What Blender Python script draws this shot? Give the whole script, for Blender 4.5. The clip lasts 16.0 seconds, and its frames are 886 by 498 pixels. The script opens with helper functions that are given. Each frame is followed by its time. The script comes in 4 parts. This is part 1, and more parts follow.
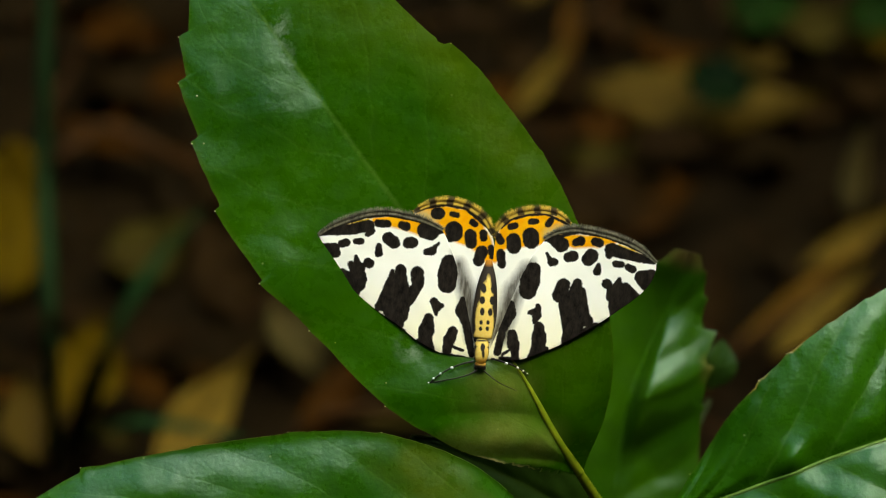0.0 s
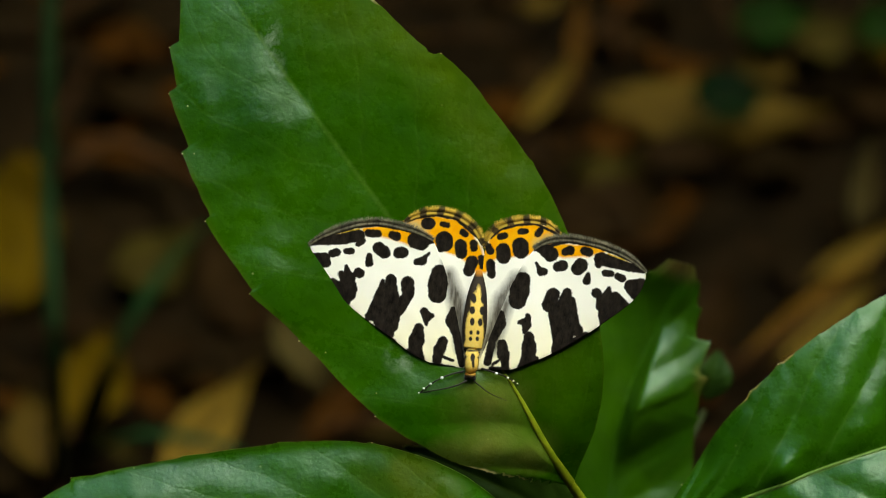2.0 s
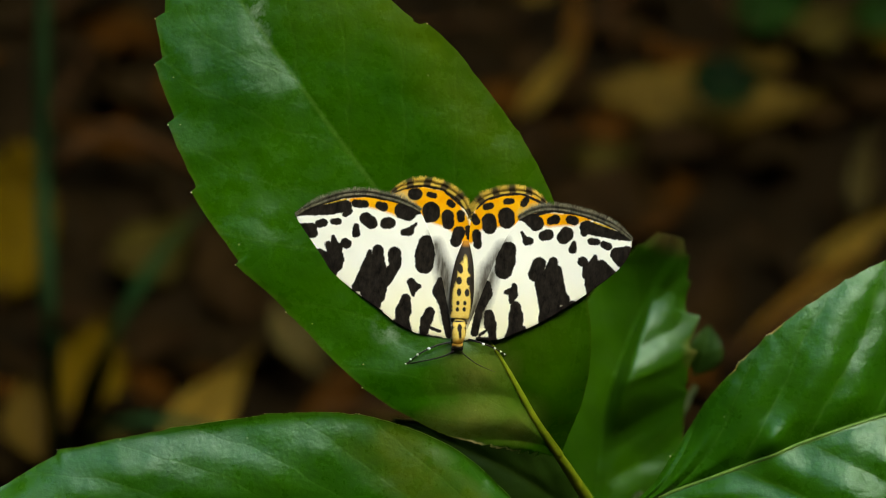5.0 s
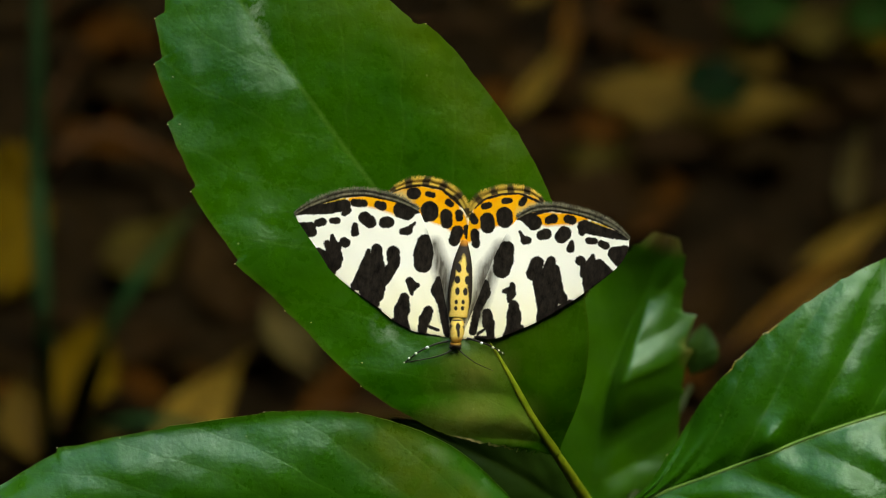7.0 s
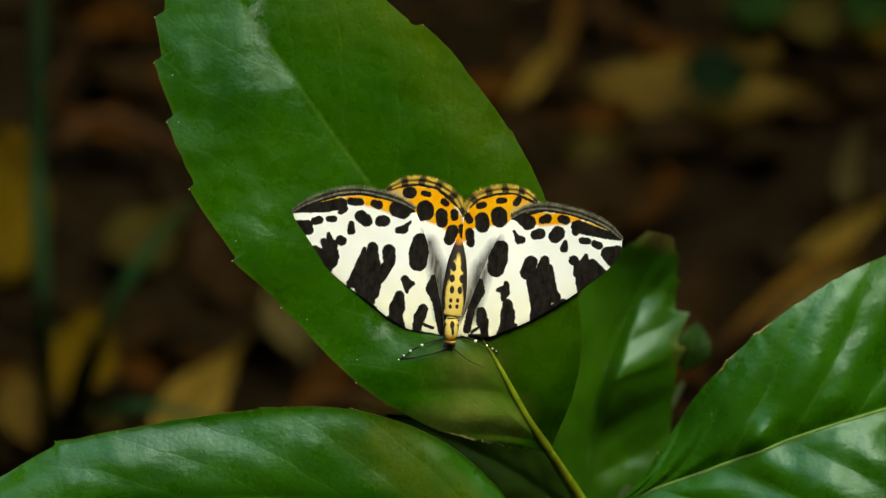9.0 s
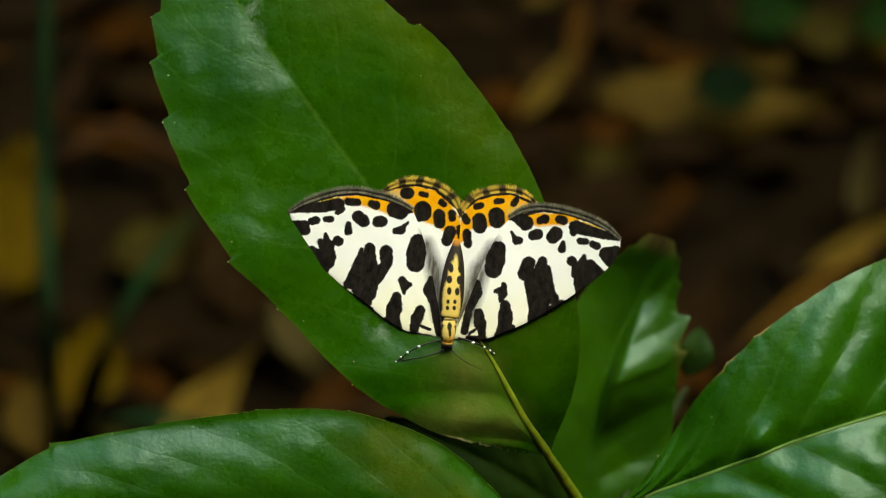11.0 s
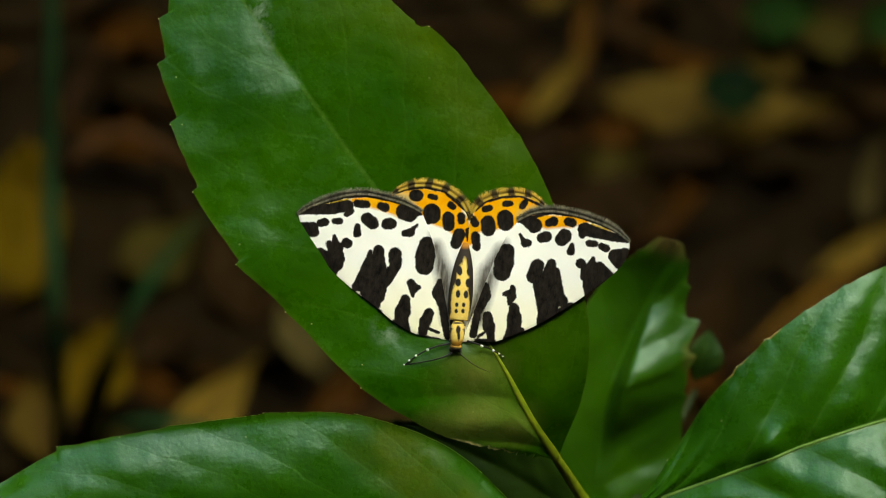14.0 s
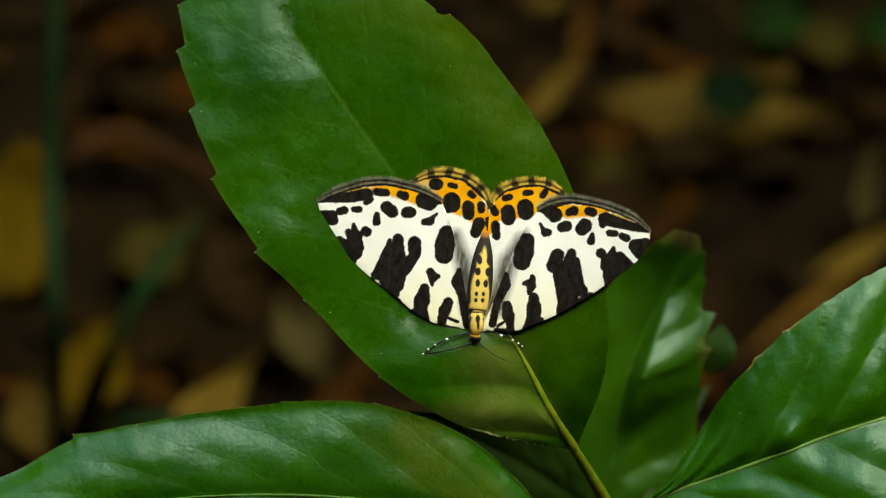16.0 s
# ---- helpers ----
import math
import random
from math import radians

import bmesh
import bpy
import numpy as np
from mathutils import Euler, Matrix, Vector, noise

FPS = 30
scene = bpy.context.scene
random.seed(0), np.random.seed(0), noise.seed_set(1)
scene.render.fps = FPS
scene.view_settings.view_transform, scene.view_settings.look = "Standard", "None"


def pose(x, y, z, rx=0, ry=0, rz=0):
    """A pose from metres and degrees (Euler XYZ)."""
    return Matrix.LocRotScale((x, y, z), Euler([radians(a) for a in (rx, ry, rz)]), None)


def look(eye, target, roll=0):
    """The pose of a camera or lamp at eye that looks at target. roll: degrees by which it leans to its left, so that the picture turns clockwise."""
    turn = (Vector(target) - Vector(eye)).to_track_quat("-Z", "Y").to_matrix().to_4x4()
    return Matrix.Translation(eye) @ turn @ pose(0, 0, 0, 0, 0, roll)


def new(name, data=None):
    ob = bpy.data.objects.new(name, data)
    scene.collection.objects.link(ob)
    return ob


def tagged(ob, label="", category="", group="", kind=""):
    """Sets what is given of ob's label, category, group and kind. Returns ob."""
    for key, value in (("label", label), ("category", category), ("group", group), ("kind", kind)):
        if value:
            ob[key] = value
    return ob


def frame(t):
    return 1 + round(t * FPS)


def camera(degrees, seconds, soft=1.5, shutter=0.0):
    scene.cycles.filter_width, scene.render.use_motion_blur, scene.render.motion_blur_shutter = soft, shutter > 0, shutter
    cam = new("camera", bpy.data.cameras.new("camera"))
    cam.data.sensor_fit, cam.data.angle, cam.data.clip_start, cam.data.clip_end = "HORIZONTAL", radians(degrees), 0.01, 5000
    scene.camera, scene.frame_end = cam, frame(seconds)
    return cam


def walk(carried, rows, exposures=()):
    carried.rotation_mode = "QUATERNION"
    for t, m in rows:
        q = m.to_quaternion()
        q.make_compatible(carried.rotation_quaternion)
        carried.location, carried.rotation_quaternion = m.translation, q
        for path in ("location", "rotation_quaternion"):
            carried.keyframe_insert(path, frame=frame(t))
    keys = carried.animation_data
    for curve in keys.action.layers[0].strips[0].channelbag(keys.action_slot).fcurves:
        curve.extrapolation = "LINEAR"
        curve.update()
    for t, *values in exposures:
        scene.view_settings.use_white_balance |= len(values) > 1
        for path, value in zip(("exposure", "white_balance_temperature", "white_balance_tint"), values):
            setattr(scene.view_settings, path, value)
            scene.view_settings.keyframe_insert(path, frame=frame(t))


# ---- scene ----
cam = camera(22, 16.0, soft=1.0)
cam.data.dof.use_dof = True
cam.data.dof.focus_distance = 0.332
cam.data.dof.aperture_fstop = 14.5
PATH = [
    (0.0, pose(-0.00510, -0.27087, 0.49590, 54.624, -0.233, -0.149)),
    (0.5, pose(-0.00391, -0.27199, 0.49424, 55.000, -0.100, 0.001)),
    (1.0, pose(-0.00251, -0.27261, 0.49376, 55.185, -0.059, 0.188)),
    (1.5, pose(-0.00177, -0.27200, 0.49469, 55.073, 0.027, 0.176)),
    (2.0, pose(-0.00110, -0.27123, 0.49545, 54.977, 0.020, 0.211)),
    (2.5, pose(-0.00355, -0.27062, 0.49571, 54.910, -0.215, -0.242)),
    (3.0, pose(-0.00384, -0.27334, 0.49171, 55.483, -0.211, -0.423)),
    (3.5, pose(-0.00160, -0.27439, 0.49018, 55.485, -0.018, -0.218)),
    (4.0, pose(0.00136, -0.27389, 0.49069, 55.205, 0.215, 0.155)),
    (6.5, pose(0.00148, -0.27266, 0.49196, 54.883, 0.203, 0.226)),
    (7.0, pose(0.00000, -0.27442, 0.49214, 55.000, -0.000, -0.000)),
    (7.5, pose(-0.00277, -0.27607, 0.49269, 55.074, -0.338, -0.394)),
    (8.0, pose(-0.00259, -0.27690, 0.49340, 55.035, -0.467, -0.329)),
    (8.5, pose(0.00197, -0.27706, 0.49490, 54.835, -0.179, 0.374)),
    (9.0, pose(0.00074, -0.27605, 0.49642, 54.534, -0.370, 0.267)),
    (11.5, pose(0.00408, -0.27559, 0.49232, 55.071, -0.114, 0.689)),
    (12.0, pose(0.00092, -0.27554, 0.49226, 55.072, -0.368, 0.222)),
    (12.5, pose(0.00054, -0.27489, 0.49205, 55.049, -0.401, 0.185)),
    (13.0, pose(0.00336, -0.27471, 0.49223, 55.033, -0.179, 0.655)),
    (13.5, pose(0.00231, -0.27477, 0.49168, 55.132, -0.206, 0.561)),
    (14.0, pose(0.00327, -0.27451, 0.49183, 55.120, -0.090, 0.782)),
    (14.5, pose(0.00250, -0.27293, 0.49343, 54.769, -0.207, 0.861)),
    (15.0, pose(0.00099, -0.27330, 0.49221, 54.935, -0.289, 0.759)),
    (15.5, pose(-0.00075, -0.27493, 0.48926, 55.400, -0.466, 0.659)),
    (16.0, pose(-0.00208, -0.27524, 0.48855, 55.367, -0.607, 0.615)),
]
walk(cam, PATH, exposures=[(0.0, 2.77, 7700, 0), (16.0, 2.77, 7700, 0)])

# ---- world, sun ----
world = bpy.data.worlds.new("world")
scene.world = world
world.use_nodes = True
wt = world.node_tree
sky = wt.nodes.new("ShaderNodeTexSky")
sky.sky_type = "NISHITA"
sky.sun_disc = False
sky.sun_elevation = radians(62)
sky.sun_rotation = radians(116)
wt.links.new(sky.outputs[0], wt.nodes["Background"].inputs[0])
wt.nodes["Background"].inputs[1].default_value = 0.15
sun = new("sun", bpy.data.lights.new("sun", "SUN"))
sun.data.energy = 1.3
sun.data.angle = radians(65)
sun.data.color = (0.945, 0.95, 0.80)
sun.matrix_world = look((1.75, -0.55, 3.2), (0, 0, 0.3))

MM = 0.001
# the tilted plane in which the shrub's leaves spread: x across, y up the slope, z out of it
PLANE = pose(0, 0, 0.30, 55, 0, 0)


# ---- small tools ----
def spline(pts, n):
    """n points evenly along a smooth curve through pts."""
    p = np.array(pts, float)
    q = np.vstack([2 * p[0] - p[1], p, 2 * p[-1] - p[-2]])
    fine = []
    for i in range(1, len(q) - 2):
        for t in np.linspace(0, 1, 24, endpoint=False):
            a, b, c, d = q[i - 1], q[i], q[i + 1], q[i + 2]
            fine.append(0.5 * (2 * b + (c - a) * t + (2 * a - 5 * b + 4 * c - d) * t * t + (3 * b - a - 3 * c + d) * t ** 3))
    fine = np.array(fine + [p[-1]])
    run = np.concatenate([[0], np.cumsum(np.linalg.norm(np.diff(fine, axis=0), axis=1))])
    at = np.linspace(0, run[-1], n)
    return np.stack([np.interp(at, run, fine[:, k]) for k in range(p.shape[1])], 1)


def smooth(vals, s):
    """The value at s in 0..1 of a smooth run through evenly spaced vals."""
    v = list(vals)
    v = [2 * v[0] - v[1]] + v + [2 * v[-1] - v[-2]]
    f = min(max(s, 0.0), 0.99999) * (len(v) - 3)
    i = int(f)
    t = f - i
    a, b, c, d = v[i:i + 4]
    return 0.5 * (2 * b + (c - a) * t + (2 * a - 5 * b + 4 * c - d) * t * t + (3 * b - a - 3 * c + d) * t ** 3)


def part(name, bm, material, parent=None, label="", move=None):
    me = bpy.data.meshes.new(name)
    if move is not None:
        bm.transform(move)
    bm.to_mesh(me)
    bm.free()
    for f in me.polygons:
        f.use_smooth = True
    me.materials.append(material)
    ob = new(name, me)
    if parent is not None:
        ob.parent = parent
    if label:
        tagged(ob, label)
    return ob


def sheet(rows, uvs=None, bm=None):
    """A bmesh skin over rows of points, with a uv for each point."""
    bm = bm or bmesh.new()
    lay = bm.loops.layers.uv.verify()
    grid = [[bm.verts.new(p) for p in row] for row in rows]
    for i in range(len(grid) - 1):
        for j in range(len(grid[0]) - 1):
            try:
                f = bm.faces.new((grid[i][j], grid[i][j + 1], grid[i + 1][j + 1], grid[i + 1][j]))
            except ValueError:
                continue
            if uvs:
                for loop, (a, b) in zip(f.loops, ((i, j), (i, j + 1), (i + 1, j + 1), (i + 1, j))):
                    loop[lay].uv = uvs[a][b]
    return bm


def tube(pts, radii, n=8, squash=1.0, bm=None, count=None, closed=True):
    """A tapered tube along pts (metres)."""
    bm = bm or bmesh.new()
    line = spline(pts, count or max(6, 5 * len(pts)))
    rings = []
    for i, p in enumerate(line):
        t = Vector(line[min(i + 1, len(line) - 1)] - line[max(i - 1, 0)]).normalized()
        side = t.cross(Vector((0, 0, 1)))
        side = side.normalized() if side.length > 1e-4 else Vector((1, 0, 0))
        up = side.cross(t)
        r = smooth(radii, i / (len(line) - 1))
        rings.append([bm.verts.new(Vector(p) + side * (r * math.cos(a)) + up * (r * squash * math.sin(a)))
                      for a in (2 * math.pi * j / n for j in range(n))])
    for a, b in zip(rings, rings[1:]):
        for j in range(n):
            bm.faces.new((a[j], a[(j + 1) % n], b[(j + 1) % n], b[j]))
    if closed:
        bm.faces.new(rings[0][::-1])
        bm.faces.new(rings[-1])
    bmesh.ops.recalc_face_normals(bm, faces=bm.faces)
    return bm


def ball(rx, ry, rz, at=(0, 0, 0), seg=16, bm=None):
    bm = bm or bmesh.new()
    bmesh.ops.create_uvsphere(bm, u_segments=seg, v_segments=max(6, seg // 2), radius=1,
                              matrix=Matrix.Translation(at) @ Matrix.Diagonal((rx, ry, rz, 1)))
    return bm


def thicken(ob, depth, offset=-1.0):
    mod = ob.modifiers.new("thickness", "SOLIDIFY")
    mod.thickness, mod.offset = depth, offset
    return ob


# ---- materials ----
class Shade:
    """A node material with short calls."""

    def __init__(self, name, rough=0.5, spec=0.5):
        self.mat = bpy.data.materials.new(name)
        self.mat.use_nodes = True
        self.nt = self.mat.node_tree
        self.bsdf = self.nt.nodes["Principled BSDF"]
        self.bsdf.inputs["Roughness"].default_value = rough
        self.bsdf.inputs["Specular IOR Level"].default_value = spec

    def node(self, kind, ins=None, **props):
        n = self.nt.nodes.new("ShaderNode" + kind)
        for k, v in props.items():
            setattr(n, k, v)
        for k, v in (ins or {}).items():
            if isinstance(v, bpy.types.NodeSocket):
                self.nt.links.new(v, n.inputs[k])
            else:
                n.inputs[k].default_value = v
        return n

    def put(self, name, value):
        if isinstance(value, bpy.types.NodeSocket):
            self.nt.links.new(value, self.bsdf.inputs[name])
        else:
            self.bsdf.inputs[name].default_value = value

    def coords(self, which="Object"):
        return self.node("TexCoord").outputs[which]

    def math(self, op, a, b=0.0, c=0.0):
        return self.node("Math", {0: a, 1: b, 2: c}, operation=op).outputs[0]

    def noise(self, vec, scale, detail=3.0, rough=0.55, out="Fac", distort=0.0):
        return self.node("TexNoise", {"Vector": vec, "Scale": scale, "Detail": detail, "Roughness": rough, "Distortion": distort}).outputs[out]

    def span(self, v, a, b, lo=0.0, hi=1.0):
        return self.node("MapRange", {0: v, 1: a, 2: b, 3: lo, 4: hi}).outputs[0]

    def mix(self, f, a, b):
        n = self.node("Mix", data_type="RGBA")
        for sock, v in ((n.inputs[0], f), (n.inputs[6], a), (n.inputs[7], b)):
            if isinstance(v, bpy.types.NodeSocket):
                self.nt.links.new(v, sock)
            else:
                sock.default_value = (*v, 1) if isinstance(v, tuple) and len(v) == 3 else v
        return n.outputs[2]

    def bump(self, height, strength, distance, normal=None):
        ins = {"Height": height, "Strength": strength, "Distance": distance}
        if normal is not None:
            ins["Normal"] = normal
        return self.node("Bump", ins).outputs[0]

    def ovals(self, vec, rows, soft):
        """A mask that is 1 in each oval (x, y, half length, half width, degrees)."""
        total = None
        for x, y, rx, ry, turn in rows:
            m = self.node("Mapping", {"Vector": vec, "Location": (x, y, 0), "Rotation": (0, 0, radians(turn)), "Scale": (rx, ry, 1)}, vector_type="TEXTURE").outputs[0]
            d = self.node("VectorMath", {0: m}, operation="LENGTH").outputs["Value"]
            e = soft / min(rx, ry)
            k = self.span(d, 1 - e, 1 + e, 1.0, 0.0)
            total = k if total is None else self.math("MAXIMUM", total, k)
        return total


def leaf_material(name, deep, light, veins, lean, rough=0.36, stain=None, stain_color=(0.066, 0.092, 0.006), vein_color=(0.10, 0.18, 0.03), pale=None, stain_mix=0.5, spec=0.27, tinge=None, swell=0.0, rim=None, rim_color=(0.30, 0.20, 0.06), grain=0.36, rib_mix=0.22):
    s = Shade(name, rough, spec)
    s.put("Specular Tint", (0.74, 1.0, 0.93, 1.0))
    uv = s.coords("UV")
    ob = s.coords("Object")
    xy = s.node("SeparateXYZ", {0: uv}).outputs
    side = s.math("ABSOLUTE", xy[1])
    wob = s.math("MULTIPLY", s.math("SUBTRACT", s.noise(ob, 90, 2), 0.5), 0.5)
    phase = s.math("ADD", s.math("SUBTRACT", s.math("MULTIPLY", xy[0], float(veins)), s.math("MULTIPLY", side, lean)), wob)
    near = s.math("ABSOLUTE", s.math("SUBTRACT", s.math("FRACT", phase), 0.5))
    vein = s.span(near, 0.0, 0.045, 1.0, 0.0)
    rib = s.span(side, 0.004, 0.024, 1.0, 0.0)
    big = s.noise(ob, 45, 4, 0.6)
    fine = s.noise(ob, 900, 3, 0.6)
    col = s.mix(s.span(big, 0.32, 0.70), deep, light)
    col = s.mix(s.math("MULTIPLY", s.span(fine, 0.35, 0.75), 0.2), col, tuple(0.55 * c for c in deep))
    col = s.mix(s.math("MULTIPLY", vein, 0.08), col, vein_color)
    col = s.mix(s.math("MULTIPLY", rib, rib_mix), col, vein_color)
    dots = s.node("TexVoronoi", {"Vector": ob, "Scale": 170.0}).outputs["Distance"]
    col = s.mix(s.span(dots, 0.018, 0.035, 0.5, 0.0), col, (0.20, 0.24, 0.10))
    if stain:
        m = s.math("MULTIPLY", s.ovals(uv, stain, 0.03), s.span(s.noise(ob, 120, 4, 0.65), 0.26, 0.55))
        col = s.mix(s.math("MULTIPLY", m, stain_mix), col, stain_color)
    if tinge:
        col = s.mix(s.math("MULTIPLY", s.math("MULTIPLY", s.ovals(uv, tinge, 0.13), s.span(s.noise(ob, 60, 4, 0.6), 0.25, 0.65, 0.3, 1.0)), 0.45), col, (0.10, 0.13, 0.006))
    # whitish patches: a real smudge, and sky glare painted into the colour
    if pale:
        m = s.math("MULTIPLY", s.ovals(uv, pale, 0.02), s.span(s.noise(ob, 330, 4, 0.7), 0.46, 0.68))
        col = s.mix(s.math("MULTIPLY", m, 0.48), col, (0.42, 0.50, 0.40))
    edge = s.span(side, 0.965, 1.0)
    col = s.mix(s.math("MULTIPLY", edge, 0.12), col, (0.13, 0.12, 0.02))
    if rim:
        col = s.mix(s.math("MULTIPLY", s.ovals(uv, rim, 0.007), s.span(s.noise(ob, 700, 3, 0.6), 0.3, 0.6)), col, rim_color)
    s.put("Base Color", col)
    s.put("Roughness", s.span(s.noise(ob, 260, 4, 0.7), 0.3, 0.72, rough - 0.06, rough + 0.14))
    h = s.math("ADD", s.noise(ob, 1500, 4, 0.65), s.math("MULTIPLY", s.noise(ob, 420, 3), 1.2))
    h = s.math("SUBTRACT", h, s.math("MULTIPLY", vein, 0.2))
    wide = s.bump(s.noise(ob, 170, 3, 0.55), 0.30, 0.0006)
    if swell:
        wide = s.bump(s.noise(ob, 75, 2, 0.5), 1.0, swell, wide)
    s.put("Normal", s.bump(h, grain, 0.00018, wide))
    return s.mat


def plain_plant(name, a, b, scale=300, rough=0.5, spec=0.2):
    s = Shade(name, rough, spec)
    ob = s.coords("Object")
    s.put("Base Color", s.mix(s.span(s.noise(ob, scale, 4, 0.6), 0.35, 0.68), a, b))
    s.put("Normal", s.bump(s.noise(ob, scale * 4, 3), 0.4, 0.0002))
    return s.mat


def dead_leaf_material(name, a, b, c, rough=0.62):
    s = Shade(name, rough, 0.012)
    a, b, c = ((r, g, 0.72 * bl) for r, g, bl in (a, b, c))
    uv = s.coords("UV")
    ob = s.coords("Object")
    rnd = s.node("ObjectInfo").outputs["Random"]
    xy = s.node("SeparateXYZ", {0: uv}).outputs
    side = s.math("ABSOLUTE", xy[1])
    phase = s.math("SUBTRACT", s.math("MULTIPLY", xy[0], 9.0), s.math("MULTIPLY", side, 1.6))
    vein = s.span(s.math("ABSOLUTE", s.math("SUBTRACT", s.math("FRACT", phase), 0.5)), 0.0, 0.06, 1.0, 0.0)
    shift = s.node("VectorMath", {0: ob, 1: s.node("CombineXYZ", {0: rnd, 1: rnd, 2: rnd}).outputs[0]}, operation="ADD").outputs[0]
    col = s.mix(s.span(s.noise(shift, 55, 5, 0.6), 0.34, 0.66), a, b)
    col = s.mix(s.span(s.noise(shift, 140, 4, 0.7), 0.52, 0.72, 0.0, 0.85), col, c)
    col = s.mix(s.math("MULTIPLY", vein, 0.35), col, c)
    s.put("Base Color", col)
    s.put("Normal", s.bump(s.math("ADD", s.noise(shift, 200, 4), s.math("MULTIPLY", vein, -0.6)), 0.5, 0.0008))
    return s.mat


# of its two pale ovals the first is a smudge, the second painted glare
GLOSS_LEAF = leaf_material("glossy_leaf", (0.009, 0.050, 0.0003), (0.022, 0.085, 0.0004), 8.5, 2.1, 0.25,
                           stain=[(0.180, 0.26, 0.032, 0.26, 0), (0.125, 0.62, 0.030, 0.36, 0), (0.085, 0.4, 0.02, 0.3, 0)],
                           tinge=[(0.60, -0.92, 0.12, 0.14, 0), (0.47, -0.86, 0.10, 0.16, 0), (0.74, -0.80, 0.05, 0.20, 0), (0.25, -0.6, 0.05, 0.3, 0)],
                           pale=[(0.30, 0.55, 0.010, 0.05, 0), (0.755, -0.10, 0.018, 0.12, 15)], spec=0.155, swell=0.0016, grain=0.26, rim_color=(0.42, 0.34, 0.16), rim=[(0.078, 1.0, 0.032, 0.05, 0), (0.735, -1.0, 0.03, 0.03, 0)], stain_color=(0.17, 0.18, 0.035), stain_mix=0.62)
LOW_LEAF = leaf_material("low_leaf", (0.008, 0.048, 0.0006), (0.020, 0.085, 0.0010), 8.0, 2.0, 0.27,
                         stain=[(0.20, -0.45, 0.10, 0.30, 0), (0.27, -0.75, 0.07, 0.25, 0)], stain_mix=0.6, rib_mix=0.05, spec=0.31, swell=0.0012, grain=0.28)
WIDE_LEAF = leaf_material("wide_leaf", (0.010, 0.056, 0.0010), (0.023, 0.096, 0.0016), 8.0, 1.9, 0.26, rib_mix=0.6, vein_color=(0.16, 0.26, 0.06), spec=0.29, swell=0.0018, rim=[(0.27, 1.0, 0.018, 0.015, 0), (0.34, 1.0, 0.012, 0.012, 0)])
BACK_LEAF = leaf_material("back_leaf", (0.0115, 0.049, 0.0006), (0.025, 0.084, 0.0010), 6.0, 1.3, 0.33, spec=0.32, swell=0.0016, rib_mix=0.0,
                          stain=[(0.99, 0, 0.03, 1.0, 0), (0.698, -0.99, 0.02, 0.07, 0)], stain_color=(0.14, 0.09, 0.03), stain_mix=0.85)
# darker, duller copy of the leaf green, with the shrub's inner shade in its colour
SHADED_LEAF = leaf_material("shaded_leaf", (0.007, 0.022, 0.001), (0.016, 0.040, 0.002), 6.0, 1.8, 0.55, spec=0.12)
RIB = plain_plant("rib", (0.14, 0.20, 0.008), (0.24, 0.275, 0.016), 500, 0.45)
RIB_GREEN = plain_plant("rib_green", (0.022, 0.080, 0.003), (0.040, 0.115, 0.006), 500, 0.42)
RIB_PALE = plain_plant("rib_pale", (0.08, 0.17, 0.025), (0.14, 0.24, 0.045), 700, 0.5)
STEM = plain_plant("stem", (0.014, 0.026, 0.006), (0.028, 0.036, 0.010), 260, 0.6)
BLADE = plain_plant("blade", (0.0058, 0.0195, 0.0048), (0.009, 0.028, 0.006), 120, 0.6, 0.06)
STALK = plain_plant("stalk", (0.012, 0.032, 0.011), (0.019, 0.046, 0.014), 120, 0.6, 0.08)
TIP = plain_plant("tooth_tip", (0.45, 0.40, 0.25), (0.20, 0.13, 0.05), 1500, 0.5)
TWIG = plain_plant("twig", (0.022, 0.010, 0.003), (0.05, 0.022, 0.007), 140, 0.8, 0.03)


# ---- ground and what closes the place ----
def soil_material():
    s = Shade("soil", 0.9, 0.02)
    ob = s.coords("Object")
    # near-black browns: the deep shade between the leaves is put into the soil colour
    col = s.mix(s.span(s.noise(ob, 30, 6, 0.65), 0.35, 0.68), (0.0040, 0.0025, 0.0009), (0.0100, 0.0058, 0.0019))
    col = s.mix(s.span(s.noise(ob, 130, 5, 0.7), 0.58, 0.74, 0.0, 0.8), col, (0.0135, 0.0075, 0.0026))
    s.put("Base Color", col)
    s.put("Normal", s.bump(s.noise(ob, 90, 6, 0.7), 0.9, 0.006))
    return s.mat


def sky_screen_material():
    s = Shade("sky_screen", 0.8, 0.2)
    ob = s.coords("Object")
    col = s.mix(s.span(s.noise(ob, 5, 5, 0.65), 0.35, 0.66), (0.003, 0.005, 0.002), (0.010, 0.020, 0.005))
    col = s.mix(s.span(s.noise(ob, 22, 4, 0.7), 0.55, 0.75, 0.0, 0.7), col, (0.018, 0.035, 0.008))
    s.put("Base Color", col)
    s.put("Normal", s.bump(s.noise(ob, 18, 6, 0.7), 1.0, 0.08))
    return s.mat


def ground_height(x, y):
    v = Vector((x * 9, y * 9, 0))
    return 0.010 * noise.noise(v) + 0.005 * noise.noise(v * 3.1) + 0.002 * noise.noise(v * 9)


